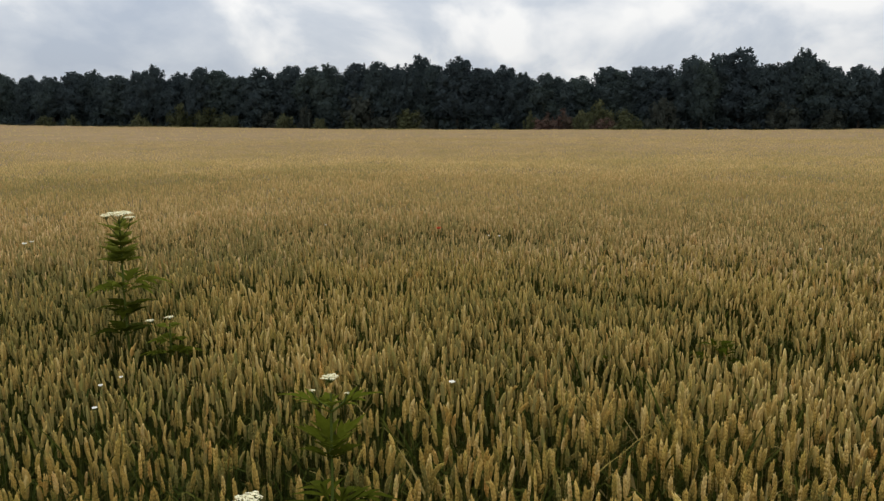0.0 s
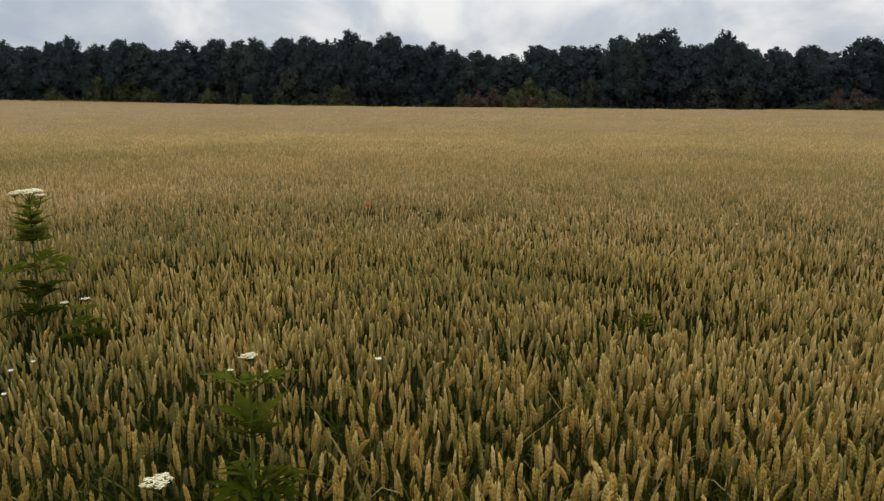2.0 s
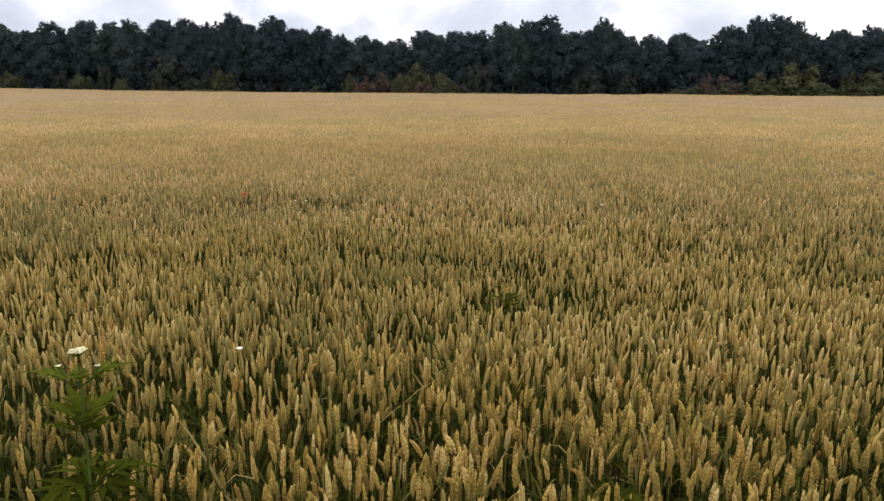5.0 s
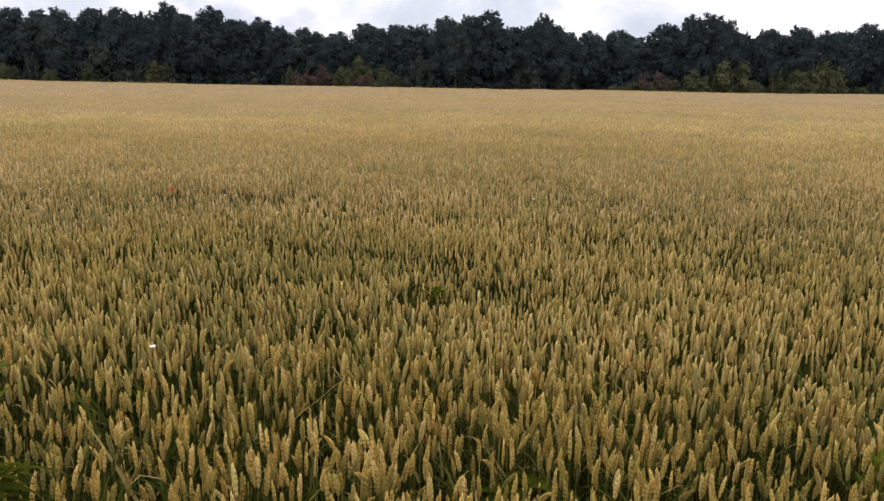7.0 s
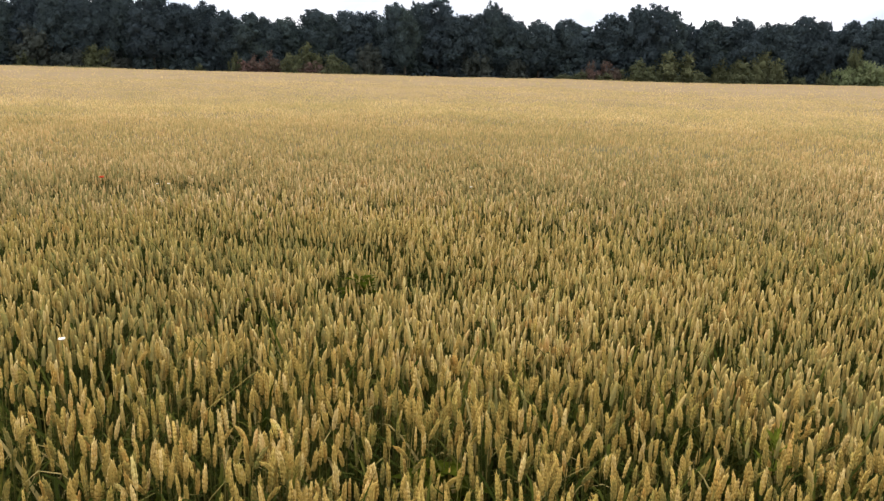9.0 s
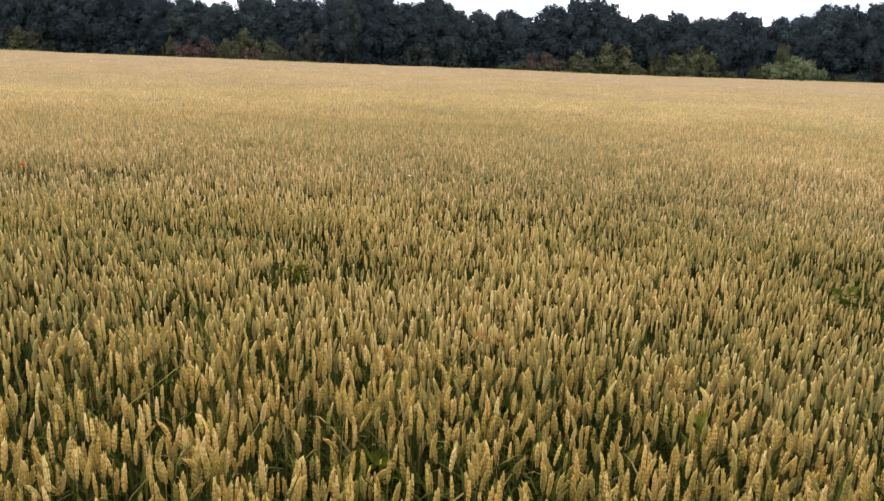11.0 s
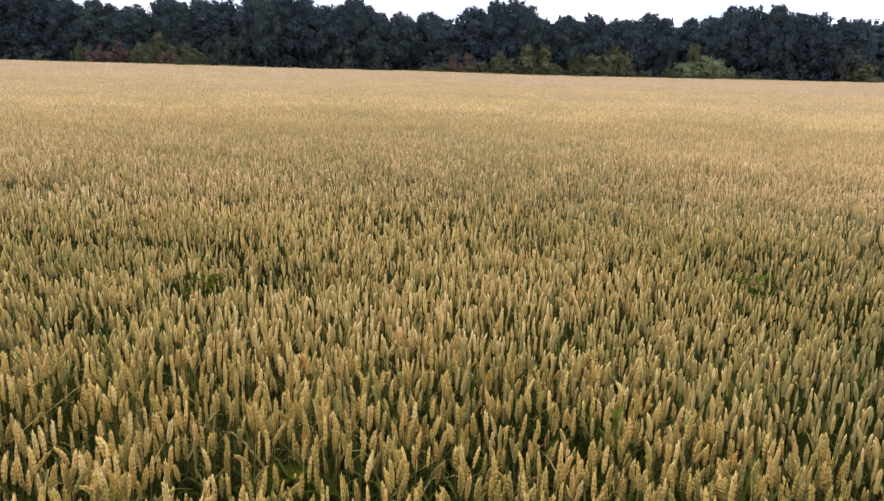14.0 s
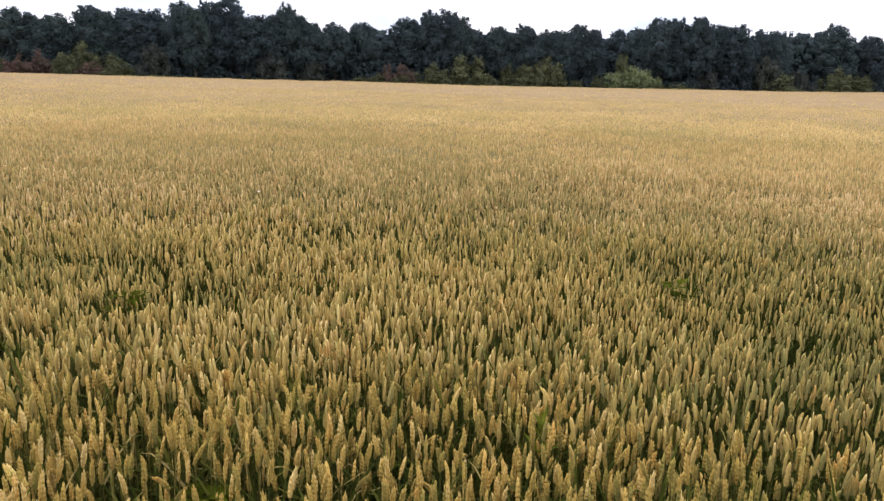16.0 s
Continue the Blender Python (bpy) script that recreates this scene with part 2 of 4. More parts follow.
def land(x, y):
    """Ground height: nearly level, rising a little at both far corners of the field."""
    x, y = np.asarray(x, float), np.asarray(y, float)
    u, s = x * OUT[0] + y * OUT[1], x * ALONG[0] + y * ALONG[1]
    far = np.clip(u / 100, 0, 1) ** 2
    z = 0.75 * np.minimum(np.abs(s) / 112, 1.3) ** 3 * far
    r = np.hypot(x, y)
    return z + np.clip((r - 6) / 14, 0, 1) * np.clip((600 - r) / 400, 0, 1) * 0.14 * (smooth_noise(x, y, 13, 3) - 0.5)


def mesh_of(name, verts, tris, tone=None, mat=None, smooth=False):
    verts, tris = np.ascontiguousarray(verts, np.float32), np.ascontiguousarray(tris, np.int32)
    me = bpy.data.meshes.new(name)
    me.vertices.add(len(verts))
    me.vertices.foreach_set("co", verts.ravel())
    me.loops.add(tris.size)
    me.loops.foreach_set("vertex_index", tris.ravel())
    me.polygons.add(len(tris))
    me.polygons.foreach_set("loop_start", np.arange(0, tris.size, 3, dtype=np.int32))
    me.polygons.foreach_set("loop_total", np.full(len(tris), 3, np.int32))
    if smooth:
        me.polygons.foreach_set("use_smooth", np.ones(len(tris), bool))
    if tone is not None:
        at = me.attributes.new("tone", "FLOAT", "POINT")
        at.data.foreach_set("value", np.ascontiguousarray(np.broadcast_to(tone, len(verts)), np.float32))
    if mat:
        me.materials.append(mat)
    me.update(calc_edges=True)
    return me


def child(name, me, parent, label=""):
    ob = new(name, me)
    ob.parent = parent
    return tagged(ob, label=label)


def join(pieces):
    """Several (verts, tris) as one."""
    vs, fs, n = [], [], 0
    for v, f in pieces:
        vs.append(v)
        fs.append(f + n)
        n += len(v)
    return np.concatenate(vs), np.concatenate(fs)


def grid_tris(nr, nc, close=False):
    i, j = np.meshgrid(np.arange(nr - 1), np.arange(nc if close else nc - 1), indexing="ij")
    a, b = i * nc + j, i * nc + (j + 1) % nc
    c, d = a + nc, b + nc
    return np.concatenate([np.stack([a, b, d], -1).reshape(-1, 3), np.stack([a, d, c], -1).reshape(-1, 3)])


def polar_sheet(radii, angles, close=False):
    r, a = np.meshgrid(radii, angles, indexing="ij")
    return -r * np.sin(a), r * np.cos(a), grid_tris(len(radii), len(angles), close)


rng = np.random.default_rng(7)

# ---- ground ----
gr = np.concatenate([[0.05], np.geomspace(1, 320, 70), [500, 900, 1600, 3000, 4500]])
gx, gy, gf = polar_sheet(gr, np.linspace(0, 2 * np.pi, 120, endpoint=False), True)
ground = new("ground", mesh_of("ground", np.stack([gx, gy, land(gx, gy)], -1).reshape(-1, 3), gf, mat=M_SOIL, smooth=True))
tagged(ground, "brown soil and rough grass under the crop", "ground", kind="structure")


# ---- wheat ----
def ring_tube(points, radii, sides, phase=0.0):
    points, radii = np.asarray(points, float), np.asarray(radii, float)
    a = np.arange(sides) * 2 * np.pi / sides + phase
    v = points[:, None, :] + radii[:, None, None] * np.stack([np.cos(a), np.sin(a), 0 * a], -1)[None]
    return v.reshape(-1, 3), grid_tris(len(points), sides, True)


def husk(foot, axis, length, r, turn):
    """A pointed husk: four-sided, widest low down, drawn out to a tip."""
    p = np.cross(axis, (math.cos(turn), math.sin(turn), 0.1))
    p /= np.linalg.norm(p)
    k = np.cross(axis, p)
    ring = [foot + axis * length * 0.34 + r * (c * p + 0.8 * s * k) for c, s in ((1, 0), (0, 1), (-1, 0), (0, -1))]
    v = np.array([foot, *ring, foot + axis * length])
    return v, np.array([(0, 2, 1), (0, 3, 2), (0, 4, 3), (0, 1, 4), (5, 1, 2), (5, 2, 3), (5, 3, 4), (5, 4, 1)])


def spike(length, ts, rs, sides, flat=0.8):
    """A closed spindle along z through rings at the parts ts of its length."""
    a = np.arange(sides) * 2 * np.pi / sides
    v = [np.stack([r * np.cos(a + 0.5 * k), flat * r * np.sin(a + 0.5 * k), 0 * a + t * length], -1) for k, (t, r) in enumerate(zip(ts, rs))]
    n = len(ts) * sides
    last = n - sides + np.arange(sides)
    f = np.concatenate([grid_tris(len(ts), sides, True), np.stack([last, n - sides + (np.arange(sides) + 1) % sides, np.full(sides, n)], -1)])
    return np.concatenate([*v, [(0, 0, length)]]), f


def bent(v, length, angle, z0=0.0):
    """Bends the part of a form above z0 along an arc in x."""
    v = v.copy()
    if abs(angle) < 1e-3:
        return v
    t = np.clip((v[:, 2] - z0) / length, 0, 1.2)
    th, k = angle * t, length / angle
    x, above = v[:, 0].copy(), v[:, 2] - z0 - t * length
    v[:, 0] = k * (1 - np.cos(th)) + x * np.cos(th) + above * np.sin(th)
    v[:, 2] = z0 + k * np.sin(th) - x * np.sin(th) + above * np.cos(th)
    return v


def ear_profile(t):
    """Width of an ear along its length: widest in its lower half, then drawn in to a blunt tip."""
    return (0.62 + 0.38 * np.minimum(t / 0.25, 1)) * (1 - 0.5 * (np.maximum(t - 0.4, 0) / 0.6) ** 1.5)


def ear_fine(length, wide, angle):
    """Rows of husks on both sides, each lying close over the foot of the next."""
    n, q = 11, random.Random(int(1e6 * length))
    t = np.array((0.0, 0.2, 0.55, 0.82))
    out = [spike(length * 0.94, t, 0.0062 * wide * ear_profile(t), 5)]
    for i in range(n):
        t = i / (n - 1)
        w = wide * float(ear_profile(t)) * q.uniform(0.93, 1.07)
        sd = 0 if i == n - 1 else (1 if i % 2 else -1)
        for fl in (1, -1):
            foot = np.array((sd * 0.0036 * w, fl * 0.0018 * w, t * length * 0.78 - 0.002))
            ax = np.array((sd * q.uniform(0.10, 0.18), fl * q.uniform(0.02, 0.10), 1.0))
            out.append(husk(foot, ax / np.linalg.norm(ax), length * q.uniform(0.235, 0.275), 0.0037 * w, q.uniform(-0.3, 0.3)))
    v, f = join(out)
    return bent(v, length, angle), f


def ear_mid(length, wide, angle):
    """A knobbly spindle."""
    t = np.array((0.0, 0.16, 0.36, 0.58, 0.85))
    v, f = spike(length, t, 0.0080 * wide * ear_profile(t) * (1, 1.1, 0.93, 1.09, 0.97), 4)
    return bent(v, length, angle), f


def ear_coarse(length, wide, angle):
    t = np.array((0.0, 0.3, 0.82))
    v, f = spike(length, t, 0.0084 * wide * ear_profile(t), 3)
    return bent(v, length, angle), f


def ear_far(length, wide, angle):
    t = np.array((0.1, 0.78))
    v, f = spike(length, t, 0.0088 * wide * ear_profile(t), 3)
    return bent(v, length, angle), f


def ear_farthest(length, wide, angle):
    v, f = spike(length, (0.2,), (0.0088 * wide,), 3)
    return bent(v, length, angle), f


def blade(z, length, width, turn, rise, droop, segs):
    """A grass leaf from the stem at height z, arching over."""
    t = np.linspace(0, 1, segs + 1)
    x, h = length * t * (1 - 0.25 * t), length * (rise * t - droop * t * t)
    w = width * np.maximum(1 - t ** 1.6, 0.03) * 0.5
    c, s = math.cos(turn), math.sin(turn)
    left = np.stack([x * c - w * s, x * s + w * c, z + h], -1)
    right = np.stack([x * c + w * s, x * s - w * c, z + h + w * 0.5], -1)
    v = np.stack([left, right], 1).reshape(-1, 3)
    return v, grid_tris(segs + 1, 2)


STALK = 0.69


def stalk_forms(level, seed):
    """Ear, stem and leaves of one stalk, its foot at the origin."""
    q = random.Random(seed)
    length, wide = q.uniform(0.052, 0.071), q.uniform(0.66, 0.88)
    angle = q.choice((0.05, 0.1, 0.15, 0.2, 0.1, 0.3)) * q.uniform(0.6, 1.2)
    if seed % 14 == 4:
        angle = q.uniform(0.3, 0.6)
    angle = angle if level == 0 else min(angle, 0.3)
    turn = q.uniform(0, 6.28)
    make = (ear_fine, ear_mid, ear_coarse, ear_far, ear_farthest)[level]
    ev, ef = make(length, wide * (1.0, 1.02, 1.08, 1.15, 1.3)[level], angle)
    lean = 0.45 if seed % 14 == 4 and level == 0 else abs(q.gauss(0, 0.08))
    c, s = math.cos(lean), math.sin(lean)
    ev = np.stack([ev[:, 0] * c + ev[:, 2] * s, ev[:, 1], -ev[:, 0] * s + ev[:, 2] * c], -1)
    ev = ev + (0, 0, STALK)
    if level == 0:
        stem = ring_tube([(0, 0, 0.0), (0.002, 0.001, 0.4), (0, 0, STALK + 0.004)], (0.0021, 0.0018, 0.0012), 3)
    elif level == 1:
        stem = ring_tube([(0, 0, 0.15), (0, 0, STALK)], (0.0021, 0.0014), 3)
    else:
        stem = (np.array([(-0.002, 0, 0.35), (0.002, 0.001, 0.35), (0, 0, STALK + 0.005)]), np.array([(0, 1, 2)]))
    leaves = []
    for k in range((2, 2, 0, 0, 0)[level]):
        high = q.uniform(0.36, 0.5) if k else q.uniform(0.5, 0.62)
        leaves.append(blade(high, q.uniform(0.12, 0.2), q.uniform(0.006, 0.011), q.uniform(0, 6.28), q.uniform(0.9, 1.7), q.uniform(0.6, 1.3), (3, 2)[level]))
    c, s = math.cos(turn), math.sin(turn)
    spin = np.array([(c, -s, 0), (s, c, 0), (0, 0, 1)])
    return (ev @ spin.T, ef), stem, leaves


# room that the tall weeds have made for themselves: place and radius
WEED_ROOM = [(-1.35, 3.05, 0.18), (-0.193, 1.225, 0.15), (-0.213, 0.757, 0.12), (-1.10, 2.90, 0.11)]


GREEN_ROOM = [(-1.65, 5.2, 1.1), (2.98, 4.8, 0.9), (0.94, 3.7, 0.6), (0.45, 2.75, 0.35), (-1.9, 3.75, 0.6),
              (-0.6, 1.4, 0.6), (-1.35, 2.3, 0.6), (-1.65, 3.3, 0.5), (2.94, 0.99, 0.35), (3.3, 1.2, 0.5), (3.44, 2.0, 0.4), (-0.9, 6.0, 0.9), (0.4, 5.6, 0.5), (2.85, 4.75, 0.35), (3.55, 4.6, 0.3), (0.07, 3.62, 0.35), (1.42, 2.9, 0.3), (-2.28, 4.39, 0.5),
              (-1.52, 2.96, 0.35), (6.16, 12.3, 1.0), (-5.44, 10.5, 1.6)]


def thinned(x, y, keep):
    """The field's borders, uneven growth, streaks of thin crop along the rows, and the room of the weeds."""
    u, s = x * OUT[0] + y * OUT[1], x * ALONG[0] + y * ALONG[1]
    thick = 0.22 + 1.0 * smooth_noise(x, y, 0.13, 11) + 0.42 * smooth_noise(x, y, 0.9, 12)
    keep = keep & (u > FIELD_NEAR) & (u < FIELD_FAR) & (rng.uniform(0, 1.15, len(x)) < thick)
    keep &= ~((u > 9) & (smooth_noise(s / 3.0, u / 0.7, 1.0, 41) > 0.86) & (rng.uniform(0, 1, len(x)) < 0.7))
    # thinner round the hogweeds
    keep &= rng.uniform(0, 1, len(x)) > 0.48 * np.exp(-(((x + 0.75) / 1.15) ** 2 + ((y - 1.6) / 1.1) ** 2) ** 2)
    for wx, wy, wr in WEED_ROOM:
        keep &= np.hypot(x - wx, y - wy) > wr
    return x[keep], y[keep]


def stand(r0, r1, density):
    """Places of stalks in a ring of the field before the camera; rings melt into one another."""
    left, right, lo, hi = 34.0, -71.0 - 14.0 / r0, r0 * 0.8, r1 * 1.22
    area = radians(left - right) / 2 * (hi * hi - lo * lo)
    n = int(area * density / 0.8)
    az, r = np.radians(rng.uniform(right, left, n)), np.sqrt(rng.uniform(lo * lo, hi * hi, n))
    blur = r * np.exp(np.clip(rng.normal(0, 0.08, n), -0.19, 0.19))
    return thinned(-r * np.sin(az), r * np.cos(az), (blur > r0) & (blur < r1) & (r > 0.9))


def flanks(reach, density):
    """Places of stalks to both sides of that."""
    n = int(4 * reach * reach * density)
    x, y = rng.uniform(-reach, reach, n), rng.uniform(-reach, reach, n)
    az, r = np.degrees(np.arctan2(-x, y)), np.hypot(x, y)
    return thinned(x, y, (r < reach) & (r > 0.9) & ((az > 34) | (az < -71.0 - 14.0 / r)))


def green_room(x, y):
    g = np.zeros(len(x))
    for gx_, gy_, gr_ in GREEN_ROOM:
        g = np.maximum(g, np.exp(-((x - gx_) ** 2 + (y - gy_) ** 2) / (gr_ * gr_)))
    return g


def ripeness(x, y):
    """0 green to 1 dry straw."""
    return np.clip(-0.27 * green_room(x, y) + 0.545 + 0.34 * (smooth_noise(x, y, 2.3, 21) - 0.5) + 0.35 * (smooth_noise(x, y, 0.5, 22) - 0.5) + rng.normal(0, 0.23, len(x)), 0.02, 0.98)


def tallness(x, y):
    return 1.0 - 0.05 * green_room(x, y) + 0.10 * (smooth_noise(x, y, 1.6, 31) - 0.5) + 0.09 * (smooth_noise(x, y, 0.35, 32) - 0.5) + 0.07 * (smooth_noise(x, y, 0.13, 33) - 0.5) + rng.normal(0, 0.036, len(x)) - 0.035 * rng.exponential(1, len(x)).clip(0, 4)


def leaning(n, spread):
    """Turn about the upright, then a lean to a random side."""
    yaw, way, amt = rng.uniform(0, 6.283, n), rng.uniform(0, 6.283, n), np.abs(rng.normal(0, spread, n))
    cw, sw, ca, sa = np.cos(way), np.sin(way), np.cos(amt), np.sin(amt)
    o, i = np.zeros(n), np.ones(n)

    def about_z(c, s):
        return np.stack([np.stack([c, -s, o], -1), np.stack([s, c, o], -1), np.stack([o, o, i], -1)], 1)
    tilt = np.stack([np.stack([ca, o, sa], -1), np.stack([o, i, o], -1), np.stack([-sa, o, ca], -1)], 1)
    return about_z(cw, sw) @ tilt @ about_z(np.cos(yaw - way), np.sin(yaw - way))


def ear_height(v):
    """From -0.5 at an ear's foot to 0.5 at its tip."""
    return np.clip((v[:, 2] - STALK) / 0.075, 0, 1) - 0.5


def planted(forms, x, y, tall, turn, tone, which, grade=0.0):
    """All copies of the forms, joined: verts, tris, tone. grade: how much lighter an ear's tip is than its foot, shade
    low in the crop painted into the tone.
    """
    vs, fs, ts, n = [], [], [], 0
    z = land(x, y)
    for k, form in enumerate(forms):
        if form is None:
            continue
        v, f = form
        sel = np.nonzero(which == k)[0]
        if not len(sel):
            continue
        w = np.einsum("kij,nj->kni", turn[sel], v) * tall[sel][:, None, None]
        w += np.stack([x[sel], y[sel], z[sel]], -1)[:, None, :]
        vs.append(w.reshape(-1, 3))
        fs.append((f[None] + (np.arange(len(sel)) * len(v))[:, None, None] + n).reshape(-1, 3))
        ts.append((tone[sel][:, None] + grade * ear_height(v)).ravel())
        n += len(sel) * len(v)
    return np.concatenate(vs), np.concatenate(fs), np.concatenate(ts)


wheat = tagged(new("wheat_crop"), "dense ripening wheat, tan ears over green stems", "wheat", kind="stuff")
NEAR_FORMS = [stalk_forms(0, k) for k in range(28)]
crop = {"ears": [], "mid_ears": [], "far_ears": [], "stems": [], "leaves": []}
ZONES = [(0, 0.8, 2.2, 1150, 28, 0.055), (1, 2.2, 4.9, 1150, 28, 0.055), (2, 4.9, 8.5, 860, 14, 0.06), (3, 8.5, 14.0, 600, 10, 0.06), (4, 14.0, 21.0, 400, 8, 0.07), (4, 21.0, 42.0, 90, 8, 0.07), (1, 0.0, 3.4, 560, 28, 0.06), (3, 0.0, 7.0, 130, 8, 0.09)]
singles = None
for level, r0, r1, density, kinds, spread in ZONES:
    forms = NEAR_FORMS if level == 0 else [stalk_forms(level, 100 * level + k) for k in range(kinds)]
    x, y = stand(r0, r1, density) if r0 else flanks(r1, density)
    tone, tall, turn, which = ripeness(x, y), tallness(x, y), leaning(len(x), spread), rng.integers(0, kinds, len(x))
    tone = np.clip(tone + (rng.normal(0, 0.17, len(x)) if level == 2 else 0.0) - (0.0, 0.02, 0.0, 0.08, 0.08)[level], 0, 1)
    if level == 2:
        tall = tall + rng.normal(0, 0.025, len(x))
    if level == 0:
        # the stalks along the near border are things of their own
        reach = np.hypot(x - 0.2, y + 0.06)
        pick = np.zeros(len(x), bool)
        pick[np.argsort(np.where(reach > 1.22, reach, 99))[:280]] = True
        singles = [a[pick] for a in (x, y, tall, turn, which)]
        x, y, tone, tall, turn, which = (a[~pick] for a in (x, y, tone, tall, turn, which))
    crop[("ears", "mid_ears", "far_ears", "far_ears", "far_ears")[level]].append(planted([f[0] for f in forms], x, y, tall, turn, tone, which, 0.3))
    if level < 3:
        green = np.clip(tone * 0.7 + rng.normal(0.08, 0.28, len(x)), 0, 1)
        crop["stems"].append(planted([f[1] for f in forms], x, y, tall, turn, green, which))
    if level < 2:
        crop["leaves"].append(planted([join(f[2]) for f in forms], x, y, tall, turn, green, which))
# far out, tufts of ears stand in for single stalks
x, y = stand(40.0, 140.0, 2.4)
tuft = [ear_farthest(0.13, 4.5, 0.0), ear_farthest(0.15, 3.2, 0.1), ear_farthest(0.12, 5.5, 0.0)]
tuft = [(v + (0, 0, 0.62), f) for v, f in tuft]
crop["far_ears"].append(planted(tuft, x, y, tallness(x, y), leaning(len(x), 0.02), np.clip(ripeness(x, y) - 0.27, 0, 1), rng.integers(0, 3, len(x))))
for name, mat, label in (("ears", M_EAR, "tan wheat ears"), ("mid_ears", M_EAR_MID, "tan wheat ears farther out"), ("far_ears", M_EAR_HAZED, "tan ears blending together far out"), ("stems", M_STEM, "blue-green wheat stems"), ("leaves", M_BLADE, "narrow green wheat leaves")):
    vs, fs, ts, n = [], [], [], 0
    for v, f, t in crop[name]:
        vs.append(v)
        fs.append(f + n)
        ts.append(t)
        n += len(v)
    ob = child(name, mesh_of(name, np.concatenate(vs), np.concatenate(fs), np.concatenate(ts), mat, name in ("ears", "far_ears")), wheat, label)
    tagged(ob, kind="stuff")

# the closed sheet under the ears: stems and leaves with shade painted in
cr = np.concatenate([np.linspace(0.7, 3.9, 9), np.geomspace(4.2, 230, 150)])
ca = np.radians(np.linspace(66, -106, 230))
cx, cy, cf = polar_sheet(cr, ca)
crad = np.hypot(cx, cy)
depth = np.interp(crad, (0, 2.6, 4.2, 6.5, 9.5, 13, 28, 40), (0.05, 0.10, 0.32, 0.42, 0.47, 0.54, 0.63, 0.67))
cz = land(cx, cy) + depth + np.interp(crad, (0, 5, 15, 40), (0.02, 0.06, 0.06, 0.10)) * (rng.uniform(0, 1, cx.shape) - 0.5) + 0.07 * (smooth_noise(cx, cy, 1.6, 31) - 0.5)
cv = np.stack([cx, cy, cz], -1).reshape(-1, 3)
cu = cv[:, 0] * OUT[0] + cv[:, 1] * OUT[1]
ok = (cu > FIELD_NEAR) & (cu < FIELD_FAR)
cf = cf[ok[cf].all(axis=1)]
# darkest close by, lighter with distance: shade in the gaps set by colour
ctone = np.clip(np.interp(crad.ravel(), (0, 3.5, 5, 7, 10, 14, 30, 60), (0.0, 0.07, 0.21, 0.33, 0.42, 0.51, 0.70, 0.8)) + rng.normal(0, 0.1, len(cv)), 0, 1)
tagged(child("leaf_layer", mesh_of("leaf_layer", cv, cf, ctone, M_LEAF_SHADE, smooth=True), wheat, "closed sheet for stems and leaves, their shade painted in"), kind="stuff")

# single stalks
px, py, ptall, pturn, pwhich = singles
stalk_protos = []
for k, (ear, stem, leaves) in enumerate(NEAR_FORMS):
    q = random.Random(500 + k)
    tone = 0.3 + 0.4 * q.random()
    # the same shade painted into the tone of each ear's foot
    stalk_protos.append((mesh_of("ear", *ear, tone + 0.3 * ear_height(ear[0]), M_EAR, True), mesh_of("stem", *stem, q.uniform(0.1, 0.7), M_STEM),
                         [mesh_of("leaf", *lf, q.uniform(0.1, 0.7), M_BLADE) for lf in leaves]))
for k in range(len(px)):
    st = tagged(new("wheat_stalk"), "wheat stalk with a tan beardless ear", "wheat", "wheat stalks at the near border")
    r3 = Matrix([list(map(float, row)) for row in pturn[k]])
    st.matrix_world = Matrix.Translation((float(px[k]), float(py[k]), float(land(px[k], py[k])))) @ r3.to_4x4() @ Matrix.Scale(float(ptall[k]), 4)
    ear, stem, leaves = stalk_protos[pwhich[k]]
    child("ear", ear, st, "tan grain ear")
    child("stem", stem, st)
    for lf in leaves:
        child("leaf", lf, st)


# ---- the wood ----
def leaf_cards(points, normals, size, q, loose=1.0):
    """Sprigs of leaves: one bent diamond at each point, facing roughly along its normal."""
    n = len(points)
    a = q.normal(0, 1, (n, 3))
    nn = normals + loose * q.normal(0, 1, (n, 3))
    nn /= np.linalg.norm(nn, axis=1)[:, None]
    t = np.cross(nn, a)
    t /= np.linalg.norm(t, axis=1)[:, None]
    b = np.cross(nn, t)
    s = size * q.uniform(0.55, 1.35, n)[:, None]
    v = np.stack([points - t * s * 0.6, points + b * s * 0.4 - nn * s * 0.12, points + t * s * 0.6, points - b * s * 0.4 - nn * s * 0.12], 1).reshape(-1, 3)
    f = (np.array([(0, 1, 2), (0, 2, 3)])[None] + (np.arange(n) * 4)[:, None, None]).reshape(-1, 3)
    return v, f


